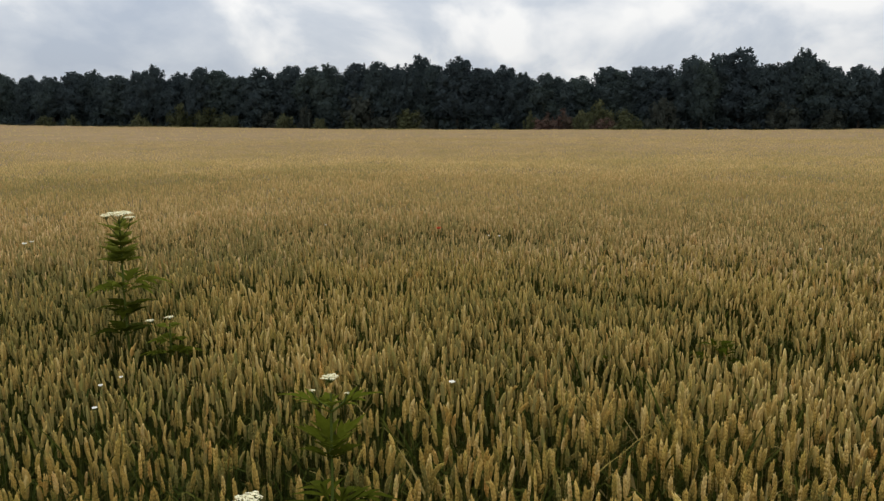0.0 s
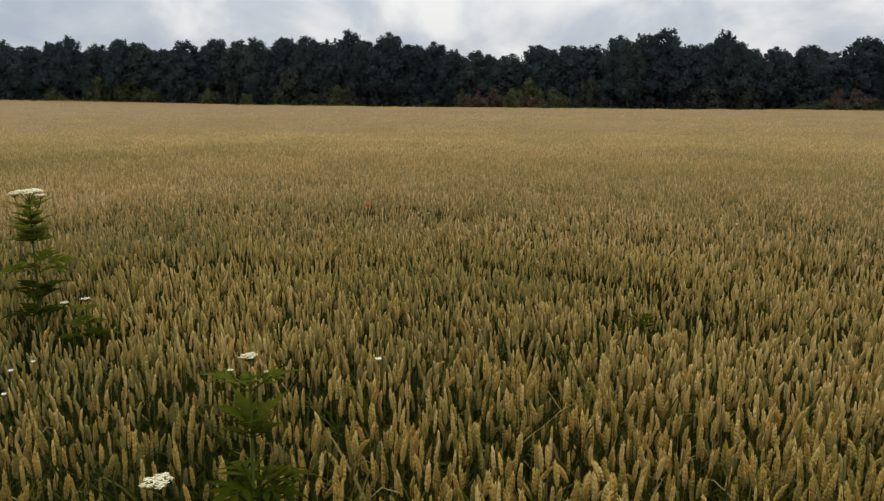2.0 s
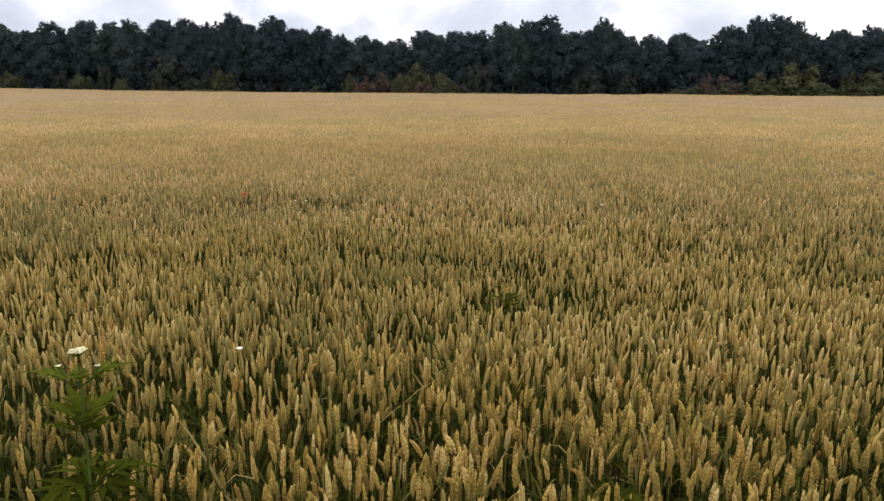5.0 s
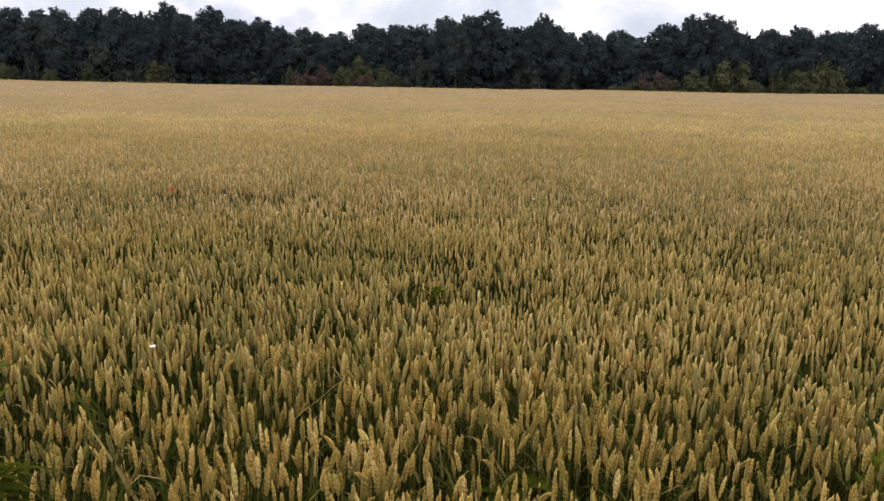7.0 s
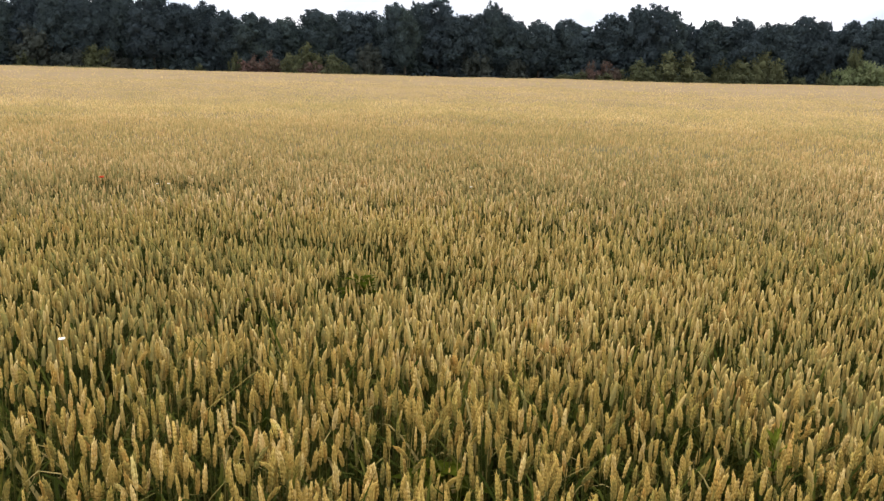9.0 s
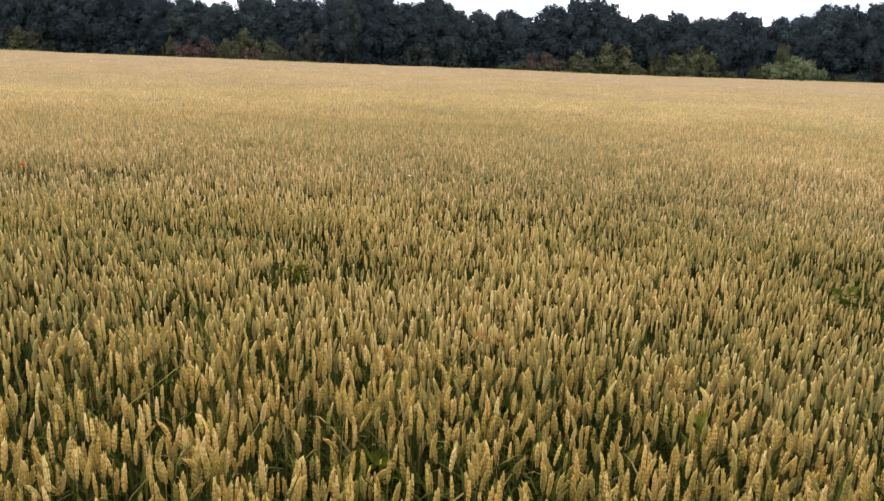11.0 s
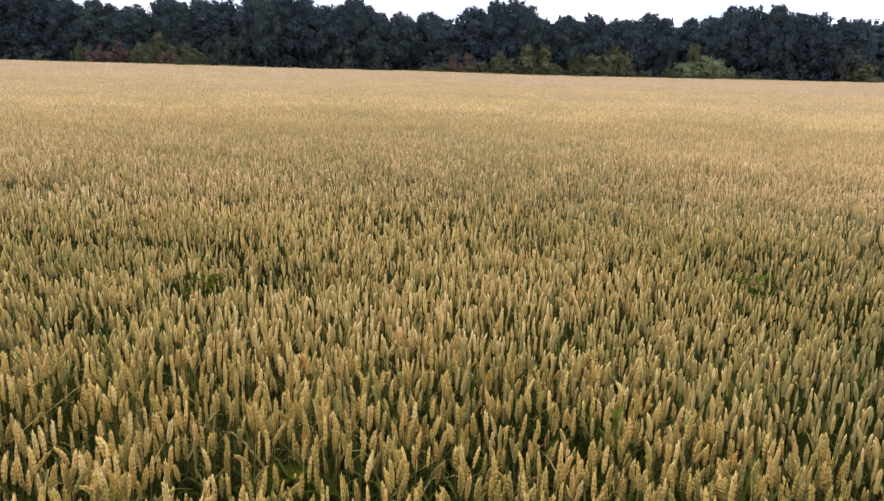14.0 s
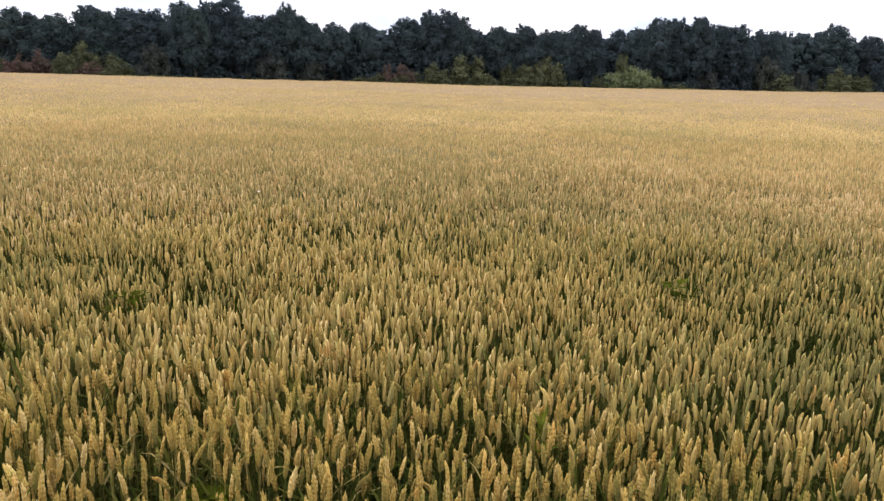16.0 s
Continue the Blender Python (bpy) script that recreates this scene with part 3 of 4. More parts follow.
def leafy_lobes(cs, rs, leaves, size, q, core, sprigs):
    """Leaves over the outer faces of overlapping lobes, sprigs that stand out from the upper ones, and the closed leaf mass inside."""
    cs, rs = np.array(cs), np.array(rs)
    n = int(leaves * 2.6)
    which = q.choice(len(rs), n, p=rs ** 2 / (rs ** 2).sum())
    nrm = q.normal(0, 1, (n, 3))
    nrm[:, 2] += 0.35
    nrm /= np.linalg.norm(nrm, axis=1)[:, None]
    p = cs[which] + nrm * (rs[which] * (0.60 + 0.62 * q.uniform(0, 1, n)))[:, None] * (1, 1, 0.88)
    near = np.linalg.norm(p[:, None, :] - cs[None], axis=2) / rs[None]
    near[np.arange(n), which] = 9
    keep = np.nonzero(near.min(axis=1) > 0.72)[0][:leaves]
    p, nrm, which = p[keep], nrm[keep], which[keep]
    # sprigs: short runs of leaves out of the upper lobes
    high = np.argsort(-cs[:, 2])[:max(3, len(rs) // 2)]
    sp, sn, sw = [], [], []
    for k in range(sprigs):
        w = int(q.choice(high))
        d = q.normal(0, 0.7, 3) + (0, 0, 0.9)
        d /= np.linalg.norm(d)
        for j in range(7):
            sp.append(cs[w] + d * rs[w] * (0.9 + 0.06 * j) + q.normal(0, 0.4 * size, 3) * (1 - 0.09 * j))
            sn.append(d + q.normal(0, 0.8, 3))
            sw.append(w)
    p, nrm, which = np.concatenate([p, sp]), np.concatenate([nrm, sn]), np.concatenate([which, sw])
    p[:, 2] = np.maximum(p[:, 2], 0.1)
    v, f = leaf_cards(p, nrm, size, q)
    tone = np.repeat(np.clip(0.30 + 0.3 * q.random(len(rs))[which] + q.normal(0, 0.08, len(p)), 0, 1), 4)
    gold = (1 + 5 ** 0.5) / 2
    ico = np.array([(-1, gold, 0), (1, gold, 0), (-1, -gold, 0), (1, -gold, 0), (0, -1, gold), (0, 1, gold), (0, -1, -gold), (0, 1, -gold), (gold, 0, -1), (gold, 0, 1), (-gold, 0, -1), (-gold, 0, 1)]) / 1.902
    icf = np.array([(0, 11, 5), (0, 5, 1), (0, 1, 7), (0, 7, 10), (0, 10, 11), (1, 5, 9), (5, 11, 4), (11, 10, 2), (10, 7, 6), (7, 1, 8), (3, 9, 4), (3, 4, 2), (3, 2, 6), (3, 6, 8), (3, 8, 9), (4, 9, 5), (2, 4, 11), (6, 2, 10), (8, 6, 7), (9, 8, 1)])
    cv_, cf_ = join([(c + ico * r * core * q.uniform(0.8, 1.1, (12, 1)), icf) for c, r in zip(cs, rs)])
    cv_[:, 2] = np.maximum(cv_[:, 2], 0.05)
    return np.concatenate([v, cv_]), np.concatenate([f, cf_ + len(v)]), np.concatenate([tone, np.full(len(cv_), 0.4)])


def crown_form(seed, height, radius, low, lobes, leaves, size, dome=3.4, core=0.62, sprigs=14):
    """A crown of rounded leafy lobes of unequal size, from low to height metres, with an uneven top."""
    q = np.random.default_rng(seed)
    cs, rs = [], []
    for k in range(lobes):
        t = (k + 0.5) / lobes
        lr = radius * q.uniform(0.18, 0.52) * (1.0 - 0.42 * t)
        z = low + lr * 0.8 + (height - low - 1.7 * lr) * t ** 0.85
        env = min(radius, math.sqrt(max(height - z - 0.5 * lr, 0.05) * dome))
        d, a = max(env - lr * 0.6, 0) * math.sqrt(q.uniform(0.35, 1)), k * 2.4 + q.uniform(-0.7, 0.7)
        cs.append((d * math.cos(a), d * math.sin(a), z))
        rs.append(lr)
    cs.append((q.normal(0, 0.1 * radius), q.normal(0, 0.1 * radius), height - radius * 0.22))
    rs.append(radius * 0.22)
    # small leaders that break the top's outline
    for k in range(6):
        z, a = height * q.uniform(0.84, 1.0), q.uniform(0, 6.283)
        d = min(radius, math.sqrt(max(height * 1.02 - z, 0.05) * dome)) * q.uniform(0.6, 1.0)
        cs.append((d * math.cos(a), d * math.sin(a), z))
        rs.append(radius * q.uniform(0.07, 0.15))
    # the inner mass that closes the clefts
    for t in (0.1, 0.3, 0.5, 0.68):
        cs.append((q.normal(0, 0.1), q.normal(0, 0.1), low + (height - low) * t + 0.3))
        rs.append(0.62 * min(radius, math.sqrt((height - low) * (1 - t) * dome)))
    return leafy_lobes(cs, rs, leaves, size, q, core, sprigs)


def bush_form(seed, height, radius, lobes, leaves, size, sprigs=26):
    """A many-stemmed bush: lobes of uneven height, lower towards its borders."""
    q = np.random.default_rng(seed)
    cs, rs = [], []
    for k in range(lobes):
        d, a = radius * math.sqrt((k + 0.3) / lobes) * q.uniform(0.8, 1.0), k * 2.4 + q.uniform(-0.6, 0.6)
        top = height * (1 - 0.62 * (d / radius) ** 2) * q.uniform(0.62, 1.0)
        lr = min(radius * q.uniform(0.2, 0.36), top * 0.5)
        for z in np.arange(top - lr * 0.9, 0.0, -1.1 * lr):
            cs.append((d * math.cos(a) + q.normal(0, 0.12), d * math.sin(a) + q.normal(0, 0.12), z))
            rs.append(lr * q.uniform(0.85, 1.1))
    return leafy_lobes(cs, rs, leaves, size, q, 0.55, sprigs)


def limb_form(a, b, r0, r1, sides=6, sag=0.0):
    t = np.linspace(0, 1, 5)[:, None]
    pts = np.array(a) * (1 - t) + np.array(b) * t + np.array((0.15, 0.1, 0)) * np.sin(t * 5) * sag
    return ring_tube(pts, np.linspace(r0, r1, 5), sides)


def oak_proto(seed, leaves, size, lobes=52, core=0.62, sprigs=22):
    q = random.Random(seed)
    tree = new("oak_tree")
    child("trunk", mesh_of("trunk", *limb_form((0, 0, -0.2), (q.uniform(-0.4, 0.4), q.uniform(-0.4, 0.4), 7.2), 0.24, 0.07, 8, 1.2), 0.5, M_BARK, True), tree)
    for k in range(4):
        a, z = q.uniform(0, 6.28), q.uniform(2.2, 5.5)
        child("limb", mesh_of("limb", *limb_form((0, 0, z), (1.7 * math.cos(a), 1.7 * math.sin(a), z + q.uniform(1.2, 2.6)), 0.10, 0.03, 5, 1.0), 0.5, M_BARK, True), tree)
    v, f, t = crown_form(seed, 10.0, 3.2, q.uniform(1.1, 2.2) if leaves > 1000 else 0.3, lobes, leaves, size, core=core, sprigs=sprigs)
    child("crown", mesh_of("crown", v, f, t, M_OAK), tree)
    return tree


def put(proto, u, s, wide, tall, turn):
    x, y = spot(u, s)
    m = Matrix.Translation((x, y, float(land(x, y)))) @ Matrix.Rotation(turn, 4, "Z") @ Matrix.Diagonal((wide, wide, tall, 1))
    return copy_thing(proto, m)


# s along the wood's edge, u out from the camera, height, half width of the top, in metres
OAKS_FAR_END = [
    (-125.5, 106.2, 9.3, 1.5), (-120.4, 106.8, 9.1, 1.8), (-113.4, 105.2, 8.9, 1.8), (-108.7, 106.0, 9.9, 2.1),
    (-106.1, 107.6, 10.0, 1.6), (-103.6, 107.6, 9.2, 1.8), (-97.2, 104.5, 9.1, 1.7), (-92.8, 104.8, 9.7, 1.9),
    (-89.1, 104.2, 10.4, 1.0), (-85.8, 105.8, 9.3, 2.1), (-80.1, 104.1, 10.2, 1.0), (-77.9, 105.8, 9.8, 2.2),
    (-73.6, 106.6, 8.7, 1.5), (-68.8, 105.1, 9.7, 2.1), (-64.6, 106.7, 10.3, 1.7), (-60.3, 106.4, 9.8, 1.7),
    (-56.1, 104.1, 10.0, 1.3),
]
OAKS_TALL = [
    (-52.8, 106.2, 10.4, 1.8), (-48.3, 105.0, 10.5, 1.6), (-46.0, 105.7, 9.7, 1.3), (-43.5, 105.1, 9.7, 1.0),
    (-42.1, 106.8, 11.1, 1.3), (-39.7, 105.8, 9.9, 1.2), (-35.6, 104.6, 10.4, 2.3), (-32.0, 106.2, 9.2, 1.5),
    (-29.3, 107.1, 9.3, 1.5), (-26.3, 105.2, 8.2, 0.8), (-23.0, 104.9, 8.0, 2.0), (-20.8, 105.6, 7.5, 1.1),
    (-18.4, 107.7, 7.7, 1.5), (-14.6, 107.9, 9.0, 2.1), (-12.6, 106.7, 8.3, 1.1), (-10.0, 107.6, 8.9, 2.3),
    (-7.0, 107.4, 8.7, 1.5),
]
OAKS_MIDDLE = [
    (-3.4, 105.5, 9.7, 1.4), (-2.0, 104.4, 9.0, 0.6), (0.0, 106.6, 10.2, 1.3), (2.4, 106.2, 10.6, 1.9),
    (5.8, 105.4, 8.6, 2.0), (7.7, 104.9, 8.8, 0.8), (9.8, 105.6, 10.1, 1.0), (11.2, 105.9, 9.1, 1.6),
    (13.0, 105.1, 8.0, 1.0), (16.2, 105.2, 8.0, 1.4), (19.9, 105.8, 8.5, 1.3), (26.5, 107.4, 9.4, 2.1),
    (30.0, 106.3, 10.3, 1.2), (32.0, 105.1, 10.4, 1.7), (34.1, 105.1, 9.8, 1.2), (36.5, 105.8, 8.2, 1.0),
    (39.9, 104.8, 8.8, 1.4),
]
OAKS_NEAR_END = [
    (43.8, 104.8, 9.0, 1.9), (47.7, 106.1, 8.5, 0.9), (49.0, 104.3, 8.6, 1.0), (53.1, 105.9, 9.8, 1.6),
    (55.2, 105.4, 9.1, 0.7), (60.5, 106.8, 9.2, 1.5), (64.4, 107.0, 9.5, 1.3), (67.4, 106.8, 11.0, 2.7),
    (70.7, 106.8, 11.1, 1.7), (73.7, 105.5, 11.7, 1.6), (78.1, 106.7, 10.7, 1.6), (80.7, 105.4, 10.4, 2.0),
    (86.1, 106.3, 9.9, 1.4), (88.1, 105.3, 10.0, 1.2), (100.4, 105.8, 11.1, 3.3), (106.2, 104.2, 9.6, 2.2),
]

oak_protos = [oak_proto(40 + k, 5800, 0.25) for k in range(10)]
back_protos = [oak_proto(60 + k, 700, 0.55, 26, 0.95, 8) for k in range(5)]
for p in oak_protos:
    tagged(p, "dark green leafy oak at the wood's edge", "tree", "oaks of the wood")
for p in back_protos:
    tagged(p, "dark oak deeper in the wood", "tree", "oaks deeper in the wood")
pr = random.Random(5)
for stand_of_oaks in (OAKS_FAR_END, OAKS_TALL, OAKS_MIDDLE, OAKS_NEAR_END):
    for s, u, h, r in stand_of_oaks:
        put(pr.choice(oak_protos), u, s, max(0.7, min(1.25, 0.55 + r * 0.24)), h / 9.85, pr.uniform(0, 6.28))
ALL_OAKS = OAKS_FAR_END + OAKS_TALL + OAKS_MIDDLE + OAKS_NEAR_END
s = -165.0
while s < 150:
    line = float(np.interp(s, [o[0] for o in ALL_OAKS], [o[2] for o in ALL_OAKS])) / 10
    inside = -128 < s < 108
    put(pr.choice(back_protos), pr.uniform(109, 113), s, pr.uniform(1.0, 1.3), line * (pr.uniform(0.86, 0.95) if inside else pr.uniform(0.9, 1.0)), pr.uniform(0, 6.28))
    put(pr.choice(back_protos), pr.uniform(115, 122), s + 2, pr.uniform(1.0, 1.3), line * pr.uniform(0.86, 0.98), pr.uniform(0, 6.28))
    s += pr.uniform(3.6, 5.4)
for p in oak_protos + back_protos:
    for o in (*p.children_recursive, p):
        bpy.data.objects.remove(o)


# ---- shrubs along the wood's edge ----
def shrub_proto(seed, mat, name, leaves=1500, size=0.17, lobes=11):
    q = random.Random(seed)
    sh = new(name)
    for k in range(4):
        a = q.uniform(0, 6.28)
        child("branch", mesh_of("branch", *limb_form((0.1 * math.cos(a), 0.1 * math.sin(a), -0.1), (0.9 * math.cos(a), 0.9 * math.sin(a), 1.6), 0.05, 0.015, 5, 0.6), 0.5, M_BARK, True), sh)
    v, f, t = bush_form(seed, 3.0, 1.8, lobes, leaves, size)
    child("crown", mesh_of("crown", v, f, t + 0.1, mat), sh)
    return sh


KINDS = {
    "green": [tagged(shrub_proto(80 + k, M_SHRUB, "shrub"), "green leafy shrub before the dark wood", "shrub", "shrubs along the wood") for k in range(4)],
    "olive": [tagged(shrub_proto(85 + k, M_OLIVE, "shrub", 1900, 0.15), "tall olive-brown bush at the wood's edge", "shrub", "olive bushes along the wood") for k in range(3)],
    "dim": [tagged(shrub_proto(110 + k, M_DIM, "shrub", 1900, 0.15), "dull grey-green bush at the wood's edge", "shrub", "grey-green bushes along the wood") for k in range(3)],
    "russet": [tagged(shrub_proto(90 + k, M_RUSSET, "shrub", 1200, 0.15, 8), "rust-brown withered shrub before the dark wood", "shrub", "rust-brown shrubs") for k in range(3)],
    "pale": [tagged(shrub_proto(95 + k, M_PALE, "shrub", 2600, 0.13), "pale grey-green flowering shrub before the wood", "shrub", "pale shrubs") for k in range(2)],
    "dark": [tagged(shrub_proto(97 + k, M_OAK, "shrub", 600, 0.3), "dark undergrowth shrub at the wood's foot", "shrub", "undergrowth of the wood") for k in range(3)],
}
# s along the edge, height, half width
GREEN_SHRUBS = [
    (-111.5, 2.5, 1.8), (-105.3, 2.4, 1.4), (-90.1, 2.8, 1.9), (-73.4, 3.6, 1.8), (-62.7, 3.4, 1.4), (-56.4, 2.9, 1.3), (-51.0, 2.5, 1.3), (-28.7, 1.7, 0.9),
    (-24.1, 3.1, 1.1), (-17.0, 3.5, 1.5), (-11.1, 3.4, 2.1), (18.9, 1.6, 1.2), (21.2, 1.8, 1.9), (24.6, 1.7, 2.0), (29.1, 3.5, 2.7), (32.9, 3.0, 1.9),
    (37.2, 2.3, 1.8), (42.7, 4.1, 2.6), (47.1, 3.7, 1.9), (50.8, 2.2, 1.4), (54.4, 2.5, 1.3), (64.5, 1.7, 1.6), (68.0, 1.6, 1.8), (86.5, 3.5, 3.0),
    (97.0, 4.4, 2.9), (101.5, 3.9, 2.6),
]
OLIVE_BUSHES = [
    (-83.7, 5.0, 2.3), (-78.0, 4.4, 2.1), (-42.6, 4.2, 2.4), (-15.1, 5.0, 2.3), (34.5, 5.4, 3.4), (40.8, 4.6, 1.5), (46.2, 6.4, 3.4), (59.0, 6.6, 1.2),
]
DULL_BUSHES = [
    (-66.5, 3.6, 2.0), (-60.2, 4.3, 1.4), (-50.4, 6.6, 3.6), (-45.4, 3.8, 2.4), (-40.6, 3.2, 2.0), (-6.9, 5.3, 2.1), (7.4, 4.6, 2.8), (13.0, 3.4, 2.0),
    (74.6, 3.8, 2.2), (85.0, 6.8, 3.0), (92.0, 4.2, 2.4),
]
RUSSET_SHRUBS = [
    (-21.9, 3.0, 1.7), (-19.6, 3.5, 1.8), (-14.3, 2.5, 2.0), (22.4, 3.8, 1.2), (25.1, 3.9, 1.7),
]
PALE_SHRUBS = [
    (57.6, 4.2, 2.3), (60.8, 5.2, 2.6), (64.2, 3.0, 0.9),
]
for kind, row in (("green", GREEN_SHRUBS), ("olive", OLIVE_BUSHES), ("dim", DULL_BUSHES), ("russet", RUSSET_SHRUBS), ("pale", PALE_SHRUBS)):
    for s, h, r in row:
        out = {"olive": 102.6, "dim": 103.2}.get(kind, 100.9) + pr.uniform(0, 0.9)
        put(pr.choice(KINDS[kind]), out, s, r / 1.7, h / 2.9, pr.uniform(0, 6.28))
s = -140.0
while s < 125:
    put(pr.choice(KINDS["dark"]), pr.uniform(104.2, 107.5), s, pr.uniform(0.9, 1.5), pr.uniform(0.8, 1.4), pr.uniform(0, 6.28))
    s += pr.uniform(1.7, 2.7)
for protos in KINDS.values():
    for p in protos:
        for o in (*p.children_recursive, p):
            bpy.data.objects.remove(o)

# rough grass strip between the crop and the wood
n = 6000
gs, gu = rng.uniform(-150, 135, n), rng.uniform(99.0, 101.2, n)
gxy = gu[:, None] * OUT + gs[:, None] * ALONG
tufts = [join([blade(0, 0.5, 0.07, a, 1.3, 0.4, 1) for a in (0.3 + k, 1.9 + k, 3.4 + k, 5.0 + k)]) for k in range(3)]
gv, gt, gtone = planted(tufts, gxy[:, 0], gxy[:, 1], rng.uniform(0.8, 1.3, n) + 0.9 * smooth_noise(gs, gu, 7.0, 51), leaning(n, 0.1), np.clip(rng.normal(0.68, 0.2, n), 0, 1), rng.integers(0, 3, n))
verge = new("grass_verge", mesh_of("grass_verge", gv, gt, gtone, M_GRASS))
tagged(verge, "strip of rough yellowing grass along the wood", "grass", kind="stuff")


# ---- hogweed and flowers in the crop ----
def weed_leaf(length, width, droop, rise=0.7, lobes=2):
    """A lobed pointed leaf along +x from the stem: the middle leaflet and pairs at its foot, each folded along its rib."""
    out = []
    spec = [(0.22, 0.78, 0.0, 1.0)] + [(0.22 + 0.16 * k, 0.52 - 0.12 * k, sgn * (0.95 - 0.15 * k), 0.72) for k in range(lobes) for sgn in (1, -1)]
    for start, ln, ang, wd in spec:
        t = np.linspace(0, 1, 7)
        w = width * wd * 0.30 * np.sin(np.pi * np.clip(t * 0.96 + 0.04, 0, 1) ** 0.72) ** 1.15 * (1 + 0.2 * (np.arange(7) % 2))
        c, s = math.cos(ang), math.sin(ang)
        ax, ay = length * (start + ln * t * c), length * ln * t * s
        az = -droop * length * (np.hypot(ax, ay) / length) ** 2 + rise * length * np.hypot(ax, ay) / length
        rib = np.stack([ax, ay, az], -1)
        side = np.stack([-s * w, c * w, w * 0.35], -1)
        other = np.stack([s * w, -c * w, w * 0.35], -1)
        v = np.stack([rib + side, rib, rib + other], 1).reshape(-1, 3)
        out.append((v, grid_tris(7, 3)))
    t = np.linspace(0, 0.4, 3) * length
    out.append(ring_tube(np.stack([t, 0 * t, 0.6 * t], -1), (0.003, 0.0025, 0.002), 3))
    return join(out)


def umbel_heads(radius, seed, heads=13):
    """Florets in flat heads: little domes of white bloom."""
    q = np.random.default_rng(seed)
    out = []
    for k in range(heads):
        d, a = radius * 0.82 * math.sqrt((k + 0.3) / heads), k * 2.4
        c = np.array((d * math.cos(a), d * math.sin(a), -0.10 * d * d / radius + q.normal(0, 0.018 * radius)))
        hr = radius * q.uniform(0.20, 0.29)
        for j in range(14):
            dd, aa = hr * math.sqrt((j + 0.4) / 14), j * 2.4 + k
            p = c + (dd * math.cos(aa), dd * math.sin(aa), 0.15 * hr - 0.35 * dd * dd / hr + q.normal(0, 0.06 * hr))
            s = hr * 0.27
            ring = [p + (s * math.cos(b), s * math.sin(b), q.normal(0, 0.15) * s) for b in np.arange(5) * 1.2566 + aa]
            out.append((np.array([p + (0, 0, s * 0.4), *ring]), np.array([(0, 1 + b, 1 + (b + 1) % 5) for b in range(5)])))
    return join(out)


def umbel_rays(radius, drop, heads=13):
    out = []
    for k in range(heads):
        d, a = radius * 0.82 * math.sqrt((k + 0.3) / heads), k * 2.4
        out.append(ring_tube([(0, 0, -drop), (d * math.cos(a), d * math.sin(a), -0.10 * d * d / radius - 0.004)], (0.0016, 0.001), 3))
    return out


def hogweed(x, y, height, whorls, umbels, label, thick=0.006, rise=0.7, stalk=0.10, top_tone=0.85):
    """whorls: (drop below the top, leaf length, leaf width, droop, first turn, leaves); umbels: (dx, dy, drop, radius);
    last, how light its top leaves are, those below being darker by shade painted into their tone.
    """
    h = tagged(new("hogweed"), label, "wildflower", "hogweeds in the wheat")
    h.location = (x, y, float(land(x, y)))
    top = height - 0.03
    child("stem", mesh_of("stem", *ring_tube([(0.02, 0.01, 0), (0.008, -0.006, top * 0.4), (-0.004, 0.004, top * 0.75), (0, 0, top)], (thick * 1.3, thick, thick * 0.8, thick * 0.5), 7), 0.5, M_WEED_STEM, True), h)
    q = random.Random(int(1000 * height))
    for drop, length, width, droop, first, count in whorls:
        for k in range(count):
            lf = child("leaf", mesh_of("leaf", *weed_leaf(length * q.uniform(0.8, 1.15), width, droop * q.uniform(0.8, 1.2), rise * q.uniform(0.75, 1.25)), min(max(top_tone - 1.7 * drop, 0.12), 1) + q.uniform(-0.12, 0.12), M_WEED), h)
            lf.matrix_basis = pose(0, 0, height - drop, q.uniform(-8, 8), q.uniform(-8, 8), first + 360 / count * k + q.uniform(-14, 14))
    for k, (dx, dy, drop, radius) in enumerate(umbels):
        um = child("umbel", mesh_of("umbel", *umbel_heads(radius, k + 3), 0.5, M_FLORET), h, "flat white flower head")
        um.location = (dx, dy, height - drop)
        for ray in umbel_rays(radius, radius * 0.7):
            child("ray", mesh_of("ray", *ray, 0.5, M_WEED_STEM), um)
        if dx or dy:
            child("side_stalk", mesh_of("side_stalk", *ring_tube([(0, 0, height - drop - stalk), (dx * 0.8, dy * 0.8, height - drop - 0.5 * stalk), (dx, dy, height - drop - radius * 0.6)], (0.0025, 0.002, 0.002), 4), 0.5, M_WEED_STEM), h)
    return h


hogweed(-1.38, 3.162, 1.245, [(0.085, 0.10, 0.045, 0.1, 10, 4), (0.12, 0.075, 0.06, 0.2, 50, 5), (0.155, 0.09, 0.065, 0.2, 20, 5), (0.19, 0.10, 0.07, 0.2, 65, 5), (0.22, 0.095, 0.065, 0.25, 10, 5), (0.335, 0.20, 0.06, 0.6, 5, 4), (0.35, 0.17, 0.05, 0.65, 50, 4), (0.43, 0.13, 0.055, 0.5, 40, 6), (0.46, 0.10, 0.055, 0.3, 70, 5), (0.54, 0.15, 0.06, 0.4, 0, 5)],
        [(0, 0, 0.0, 0.070), (0.06, -0.03, 0.014, 0.026), (-0.06, 0.01, 0.014, 0.024)], "tall green hogweed with a wide white umbel", top_tone=1.2)
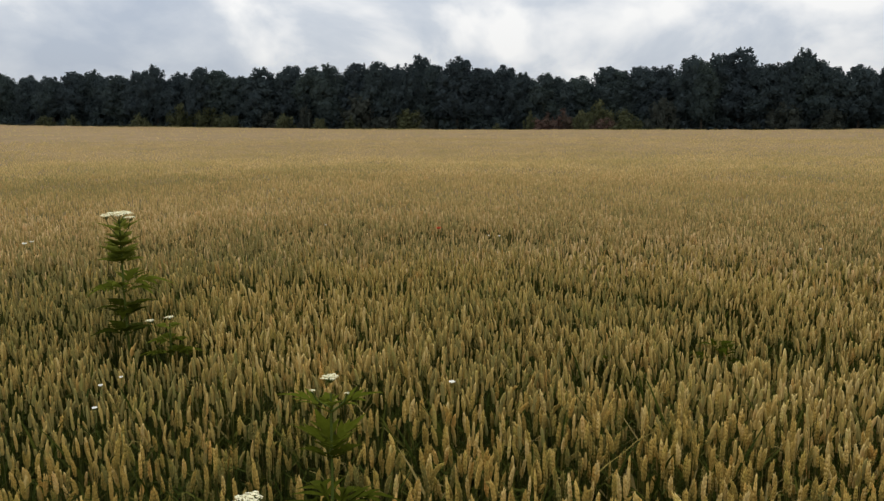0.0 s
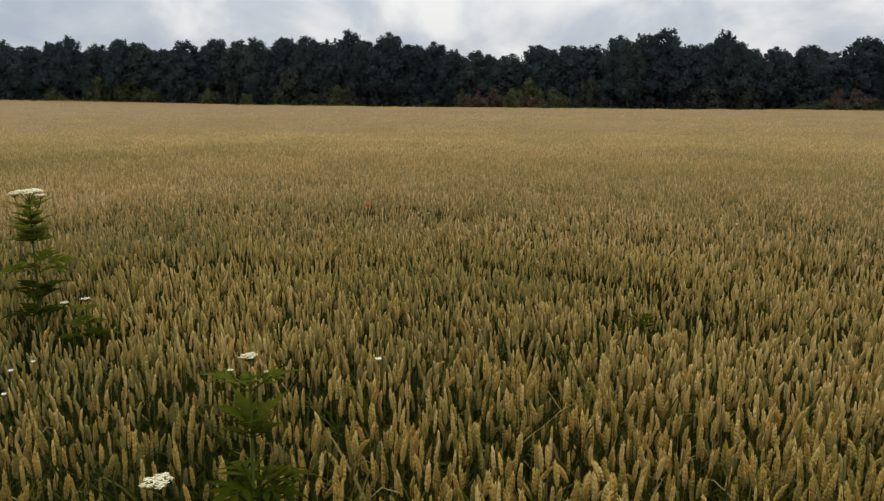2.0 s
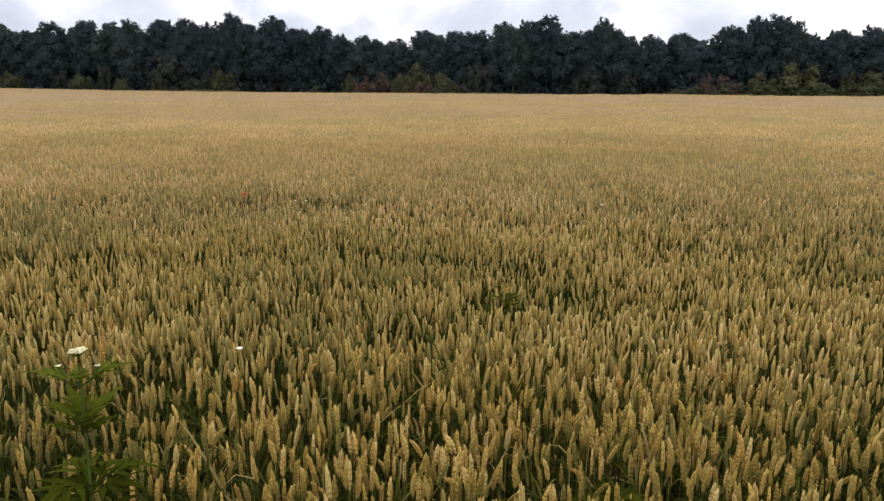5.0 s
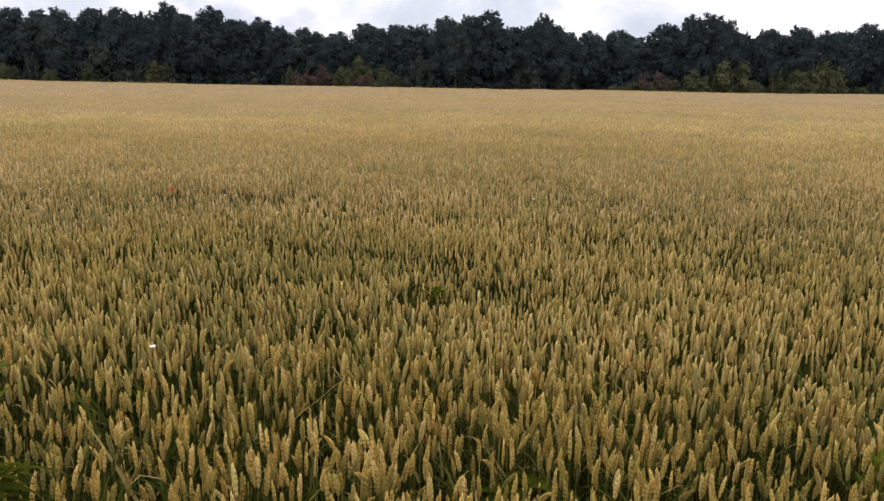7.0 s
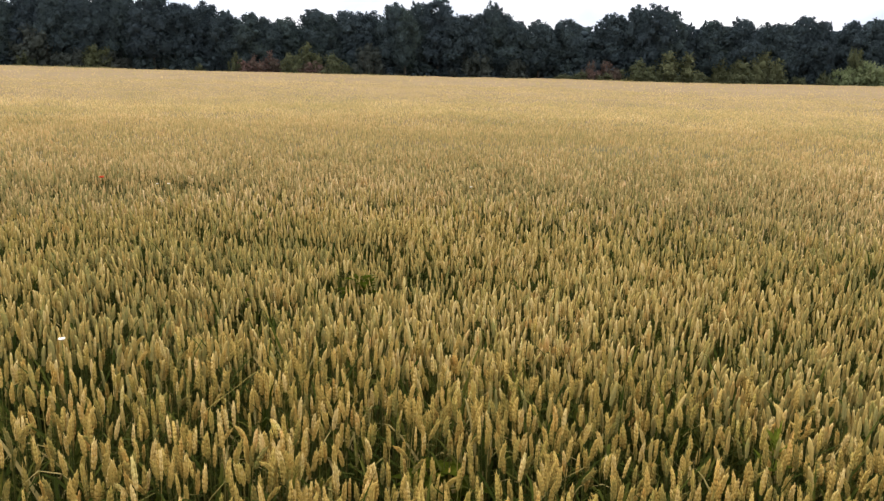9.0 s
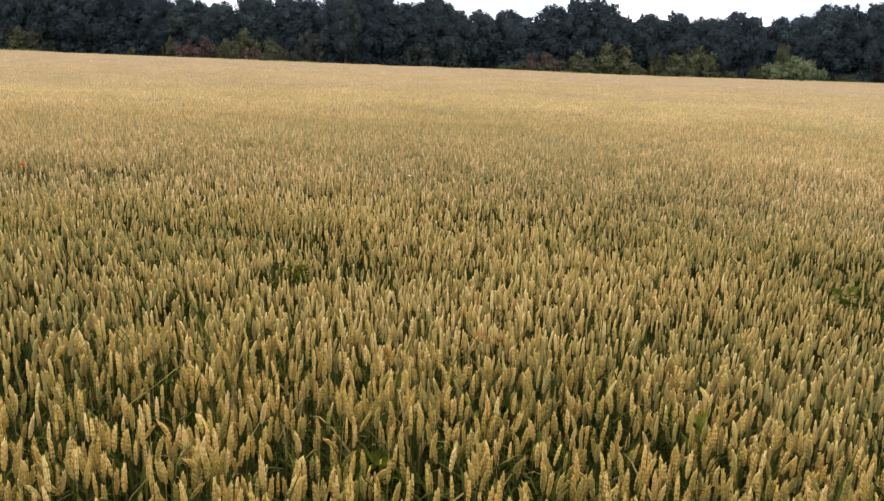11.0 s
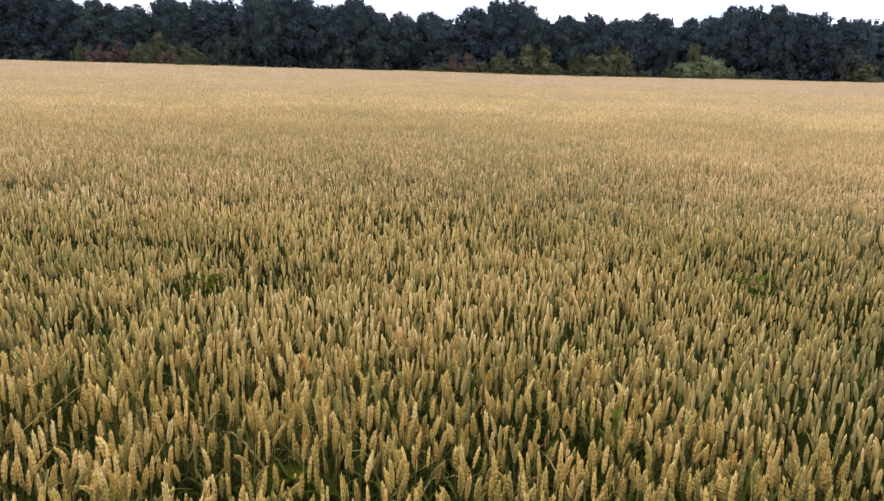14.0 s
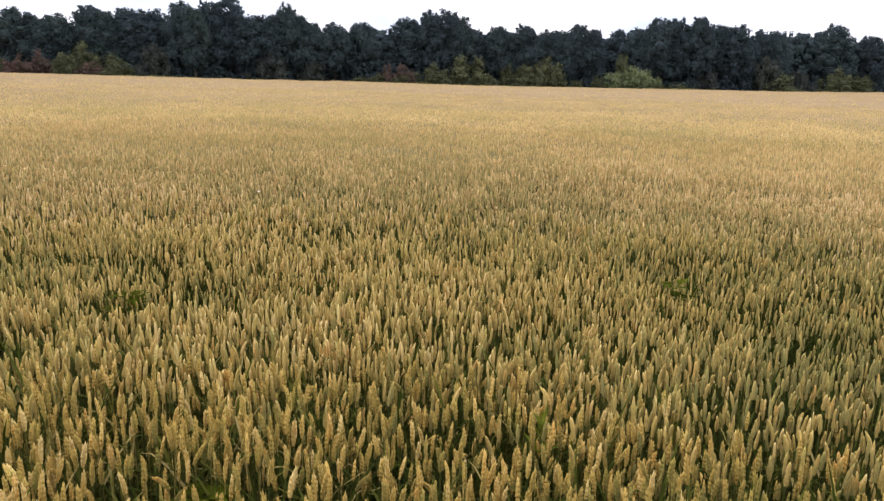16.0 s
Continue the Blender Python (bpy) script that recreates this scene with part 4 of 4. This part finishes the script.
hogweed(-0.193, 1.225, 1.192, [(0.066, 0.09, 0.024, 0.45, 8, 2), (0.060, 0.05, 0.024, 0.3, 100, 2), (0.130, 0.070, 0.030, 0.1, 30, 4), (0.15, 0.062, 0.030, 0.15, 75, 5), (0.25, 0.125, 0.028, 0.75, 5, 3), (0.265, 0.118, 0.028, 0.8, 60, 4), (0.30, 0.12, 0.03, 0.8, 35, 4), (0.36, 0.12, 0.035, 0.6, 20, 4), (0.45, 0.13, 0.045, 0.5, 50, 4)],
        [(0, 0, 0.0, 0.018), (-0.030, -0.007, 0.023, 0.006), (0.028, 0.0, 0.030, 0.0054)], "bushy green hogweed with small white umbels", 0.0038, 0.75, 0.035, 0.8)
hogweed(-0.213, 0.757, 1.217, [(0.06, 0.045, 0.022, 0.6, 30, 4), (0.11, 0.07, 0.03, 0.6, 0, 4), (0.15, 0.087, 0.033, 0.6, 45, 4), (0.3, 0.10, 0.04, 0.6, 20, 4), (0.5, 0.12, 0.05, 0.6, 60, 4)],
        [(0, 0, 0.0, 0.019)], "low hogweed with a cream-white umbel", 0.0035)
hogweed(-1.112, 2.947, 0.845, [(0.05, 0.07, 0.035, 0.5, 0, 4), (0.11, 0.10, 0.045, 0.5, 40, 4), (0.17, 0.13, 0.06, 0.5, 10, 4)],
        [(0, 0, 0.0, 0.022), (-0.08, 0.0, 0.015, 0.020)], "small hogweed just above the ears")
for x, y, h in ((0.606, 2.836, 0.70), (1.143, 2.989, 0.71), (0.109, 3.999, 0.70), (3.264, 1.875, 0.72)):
    hogweed(x, y, h, [(0.02, 0.09, 0.03, 0.5, 0, 4), (0.08, 0.12, 0.04, 0.5, 45, 4), (0.16, 0.14, 0.05, 0.5, 20, 4)], [], "leafy green weed among the ears", 0.004, top_tone=0.45)


hogweed(1.70, 1.135, 0.74, [(0.0, 0.035, 0.012, -0.4, 0, 3), (0.03, 0.045, 0.014, 0.0, 50, 3), (0.08, 0.06, 0.02, 0.3, 20, 4)], [], "bright green leafy weed among the ears", 0.003, 1.2, top_tone=0.8)
hogweed(0.90, 1.40, 0.66, [(0.0, 0.10, 0.05, 0.4, 0, 4), (0.05, 0.13, 0.06, 0.5, 45, 4), (0.14, 0.15, 0.06, 0.5, 15, 4)], [], "dark broad-leaved weed low among the stems", 0.004, top_tone=0.3)


def straw(points, radius, label):
    """A broken stalk caught on top of the ears, with knots along it."""
    pts = np.array(points)
    t = np.linspace(0, len(pts) - 1, 13)
    way = np.stack([np.interp(t, np.arange(len(pts)), pts[:, k]) for k in range(3)], -1)
    way[:, 2] += 0.003 * np.sin(t * 5.1)
    way[:, 0] += 0.002 * np.sin(t * 7.3)
    r = radius * (1 + 0.5 * (np.arange(13) % 4 == 2)) * np.linspace(1.1, 0.6, 13)
    a = np.arange(4) * np.pi / 2
    side = np.array((pts[-1, 1] - pts[0, 1], pts[0, 0] - pts[-1, 0], 0.0))
    side /= np.linalg.norm(side)
    v = way[:, None, :] + r[:, None, None] * (np.cos(a)[None, :, None] * side + np.sin(a)[None, :, None] * np.array((0, 0, 1.0)))
    st = tagged(new("broken_straw"), label, "straw", "broken straws on the crop")
    st.location = (float(pts[0, 0]), float(pts[0, 1]), float(land(pts[0, 0], pts[0, 1])))
    child("stalk", mesh_of("stalk", v.reshape(-1, 3) - np.array(st.location), grid_tris(13, 4, True), 0.9, M_STEM, True), st)


straw([(0.37, 1.74, 0.74), (0.47, 1.84, 0.765), (0.58, 1.95, 0.775), (0.70, 2.07, 0.795)], 0.0012, "thin brown straw lying across the wheat ears")
straw([(2.00, 0.82, 0.79), (1.96, 0.76, 0.775), (1.90, 0.69, 0.73)], 0.0010, "thin pale straw hanging among the ears")


def flower(x, y, z, radius, mat, name, label, petals=5):
    fl = tagged(new(name), label, "flower", label)
    g = float(land(x, y))
    fl.location = (x, y, g)
    z -= g
    child("stem", mesh_of("stem", *ring_tube([(0.01, 0.01, 0), (0, 0, z)], (0.0015, 0.001), 4), 0.5, M_WEED_STEM), fl)
    for k in range(petals):
        a = k * 6.2832 / petals
        t, w = np.linspace(0, 1, 4), np.array((0.15, 0.55, 0.75, 0.4)) * radius * 4 / petals
        c, s = math.cos(a), math.sin(a)
        px_, pz = radius * t, z + radius * (0.55 * t ** 2)
        v = np.stack([np.stack([px_ * c - w * s, px_ * s + w * c, pz + 0.1 * radius], -1), np.stack([px_ * c, px_ * s, pz], -1), np.stack([px_ * c + w * s, px_ * s - w * c, pz + 0.1 * radius], -1)], 1)
        child("petal", mesh_of("petal", v.reshape(-1, 3), grid_tris(4, 3), 0.5, mat), fl)
    return fl


for x, y, z, r in ((0.028, 2.17, 0.838, 0.010), (-1.110, 2.312, 0.78, 0.008), (-1.078, 2.392, 0.78, 0.007), (-1.040, 2.116, 0.78, 0.008), (-0.981, 6.216, 0.77, 0.010),
                   (0.352, 5.60, 0.77, 0.009), (0.431, 5.58, 0.77, 0.010), (0.368, 4.86, 0.77, 0.008), (-2.61, 4.6, 0.876, 0.016), (-2.63, 4.72, 0.87, 0.014), (2.545, 4.95, 0.77, 0.011)):
    flower(x, y, z, r, M_PETAL, "white_flower", "small white flower among the ears")
flower(-0.03, 5.99, 0.77, 0.022, M_POPPY, "poppy", "red poppy among the wheat ears", 4)
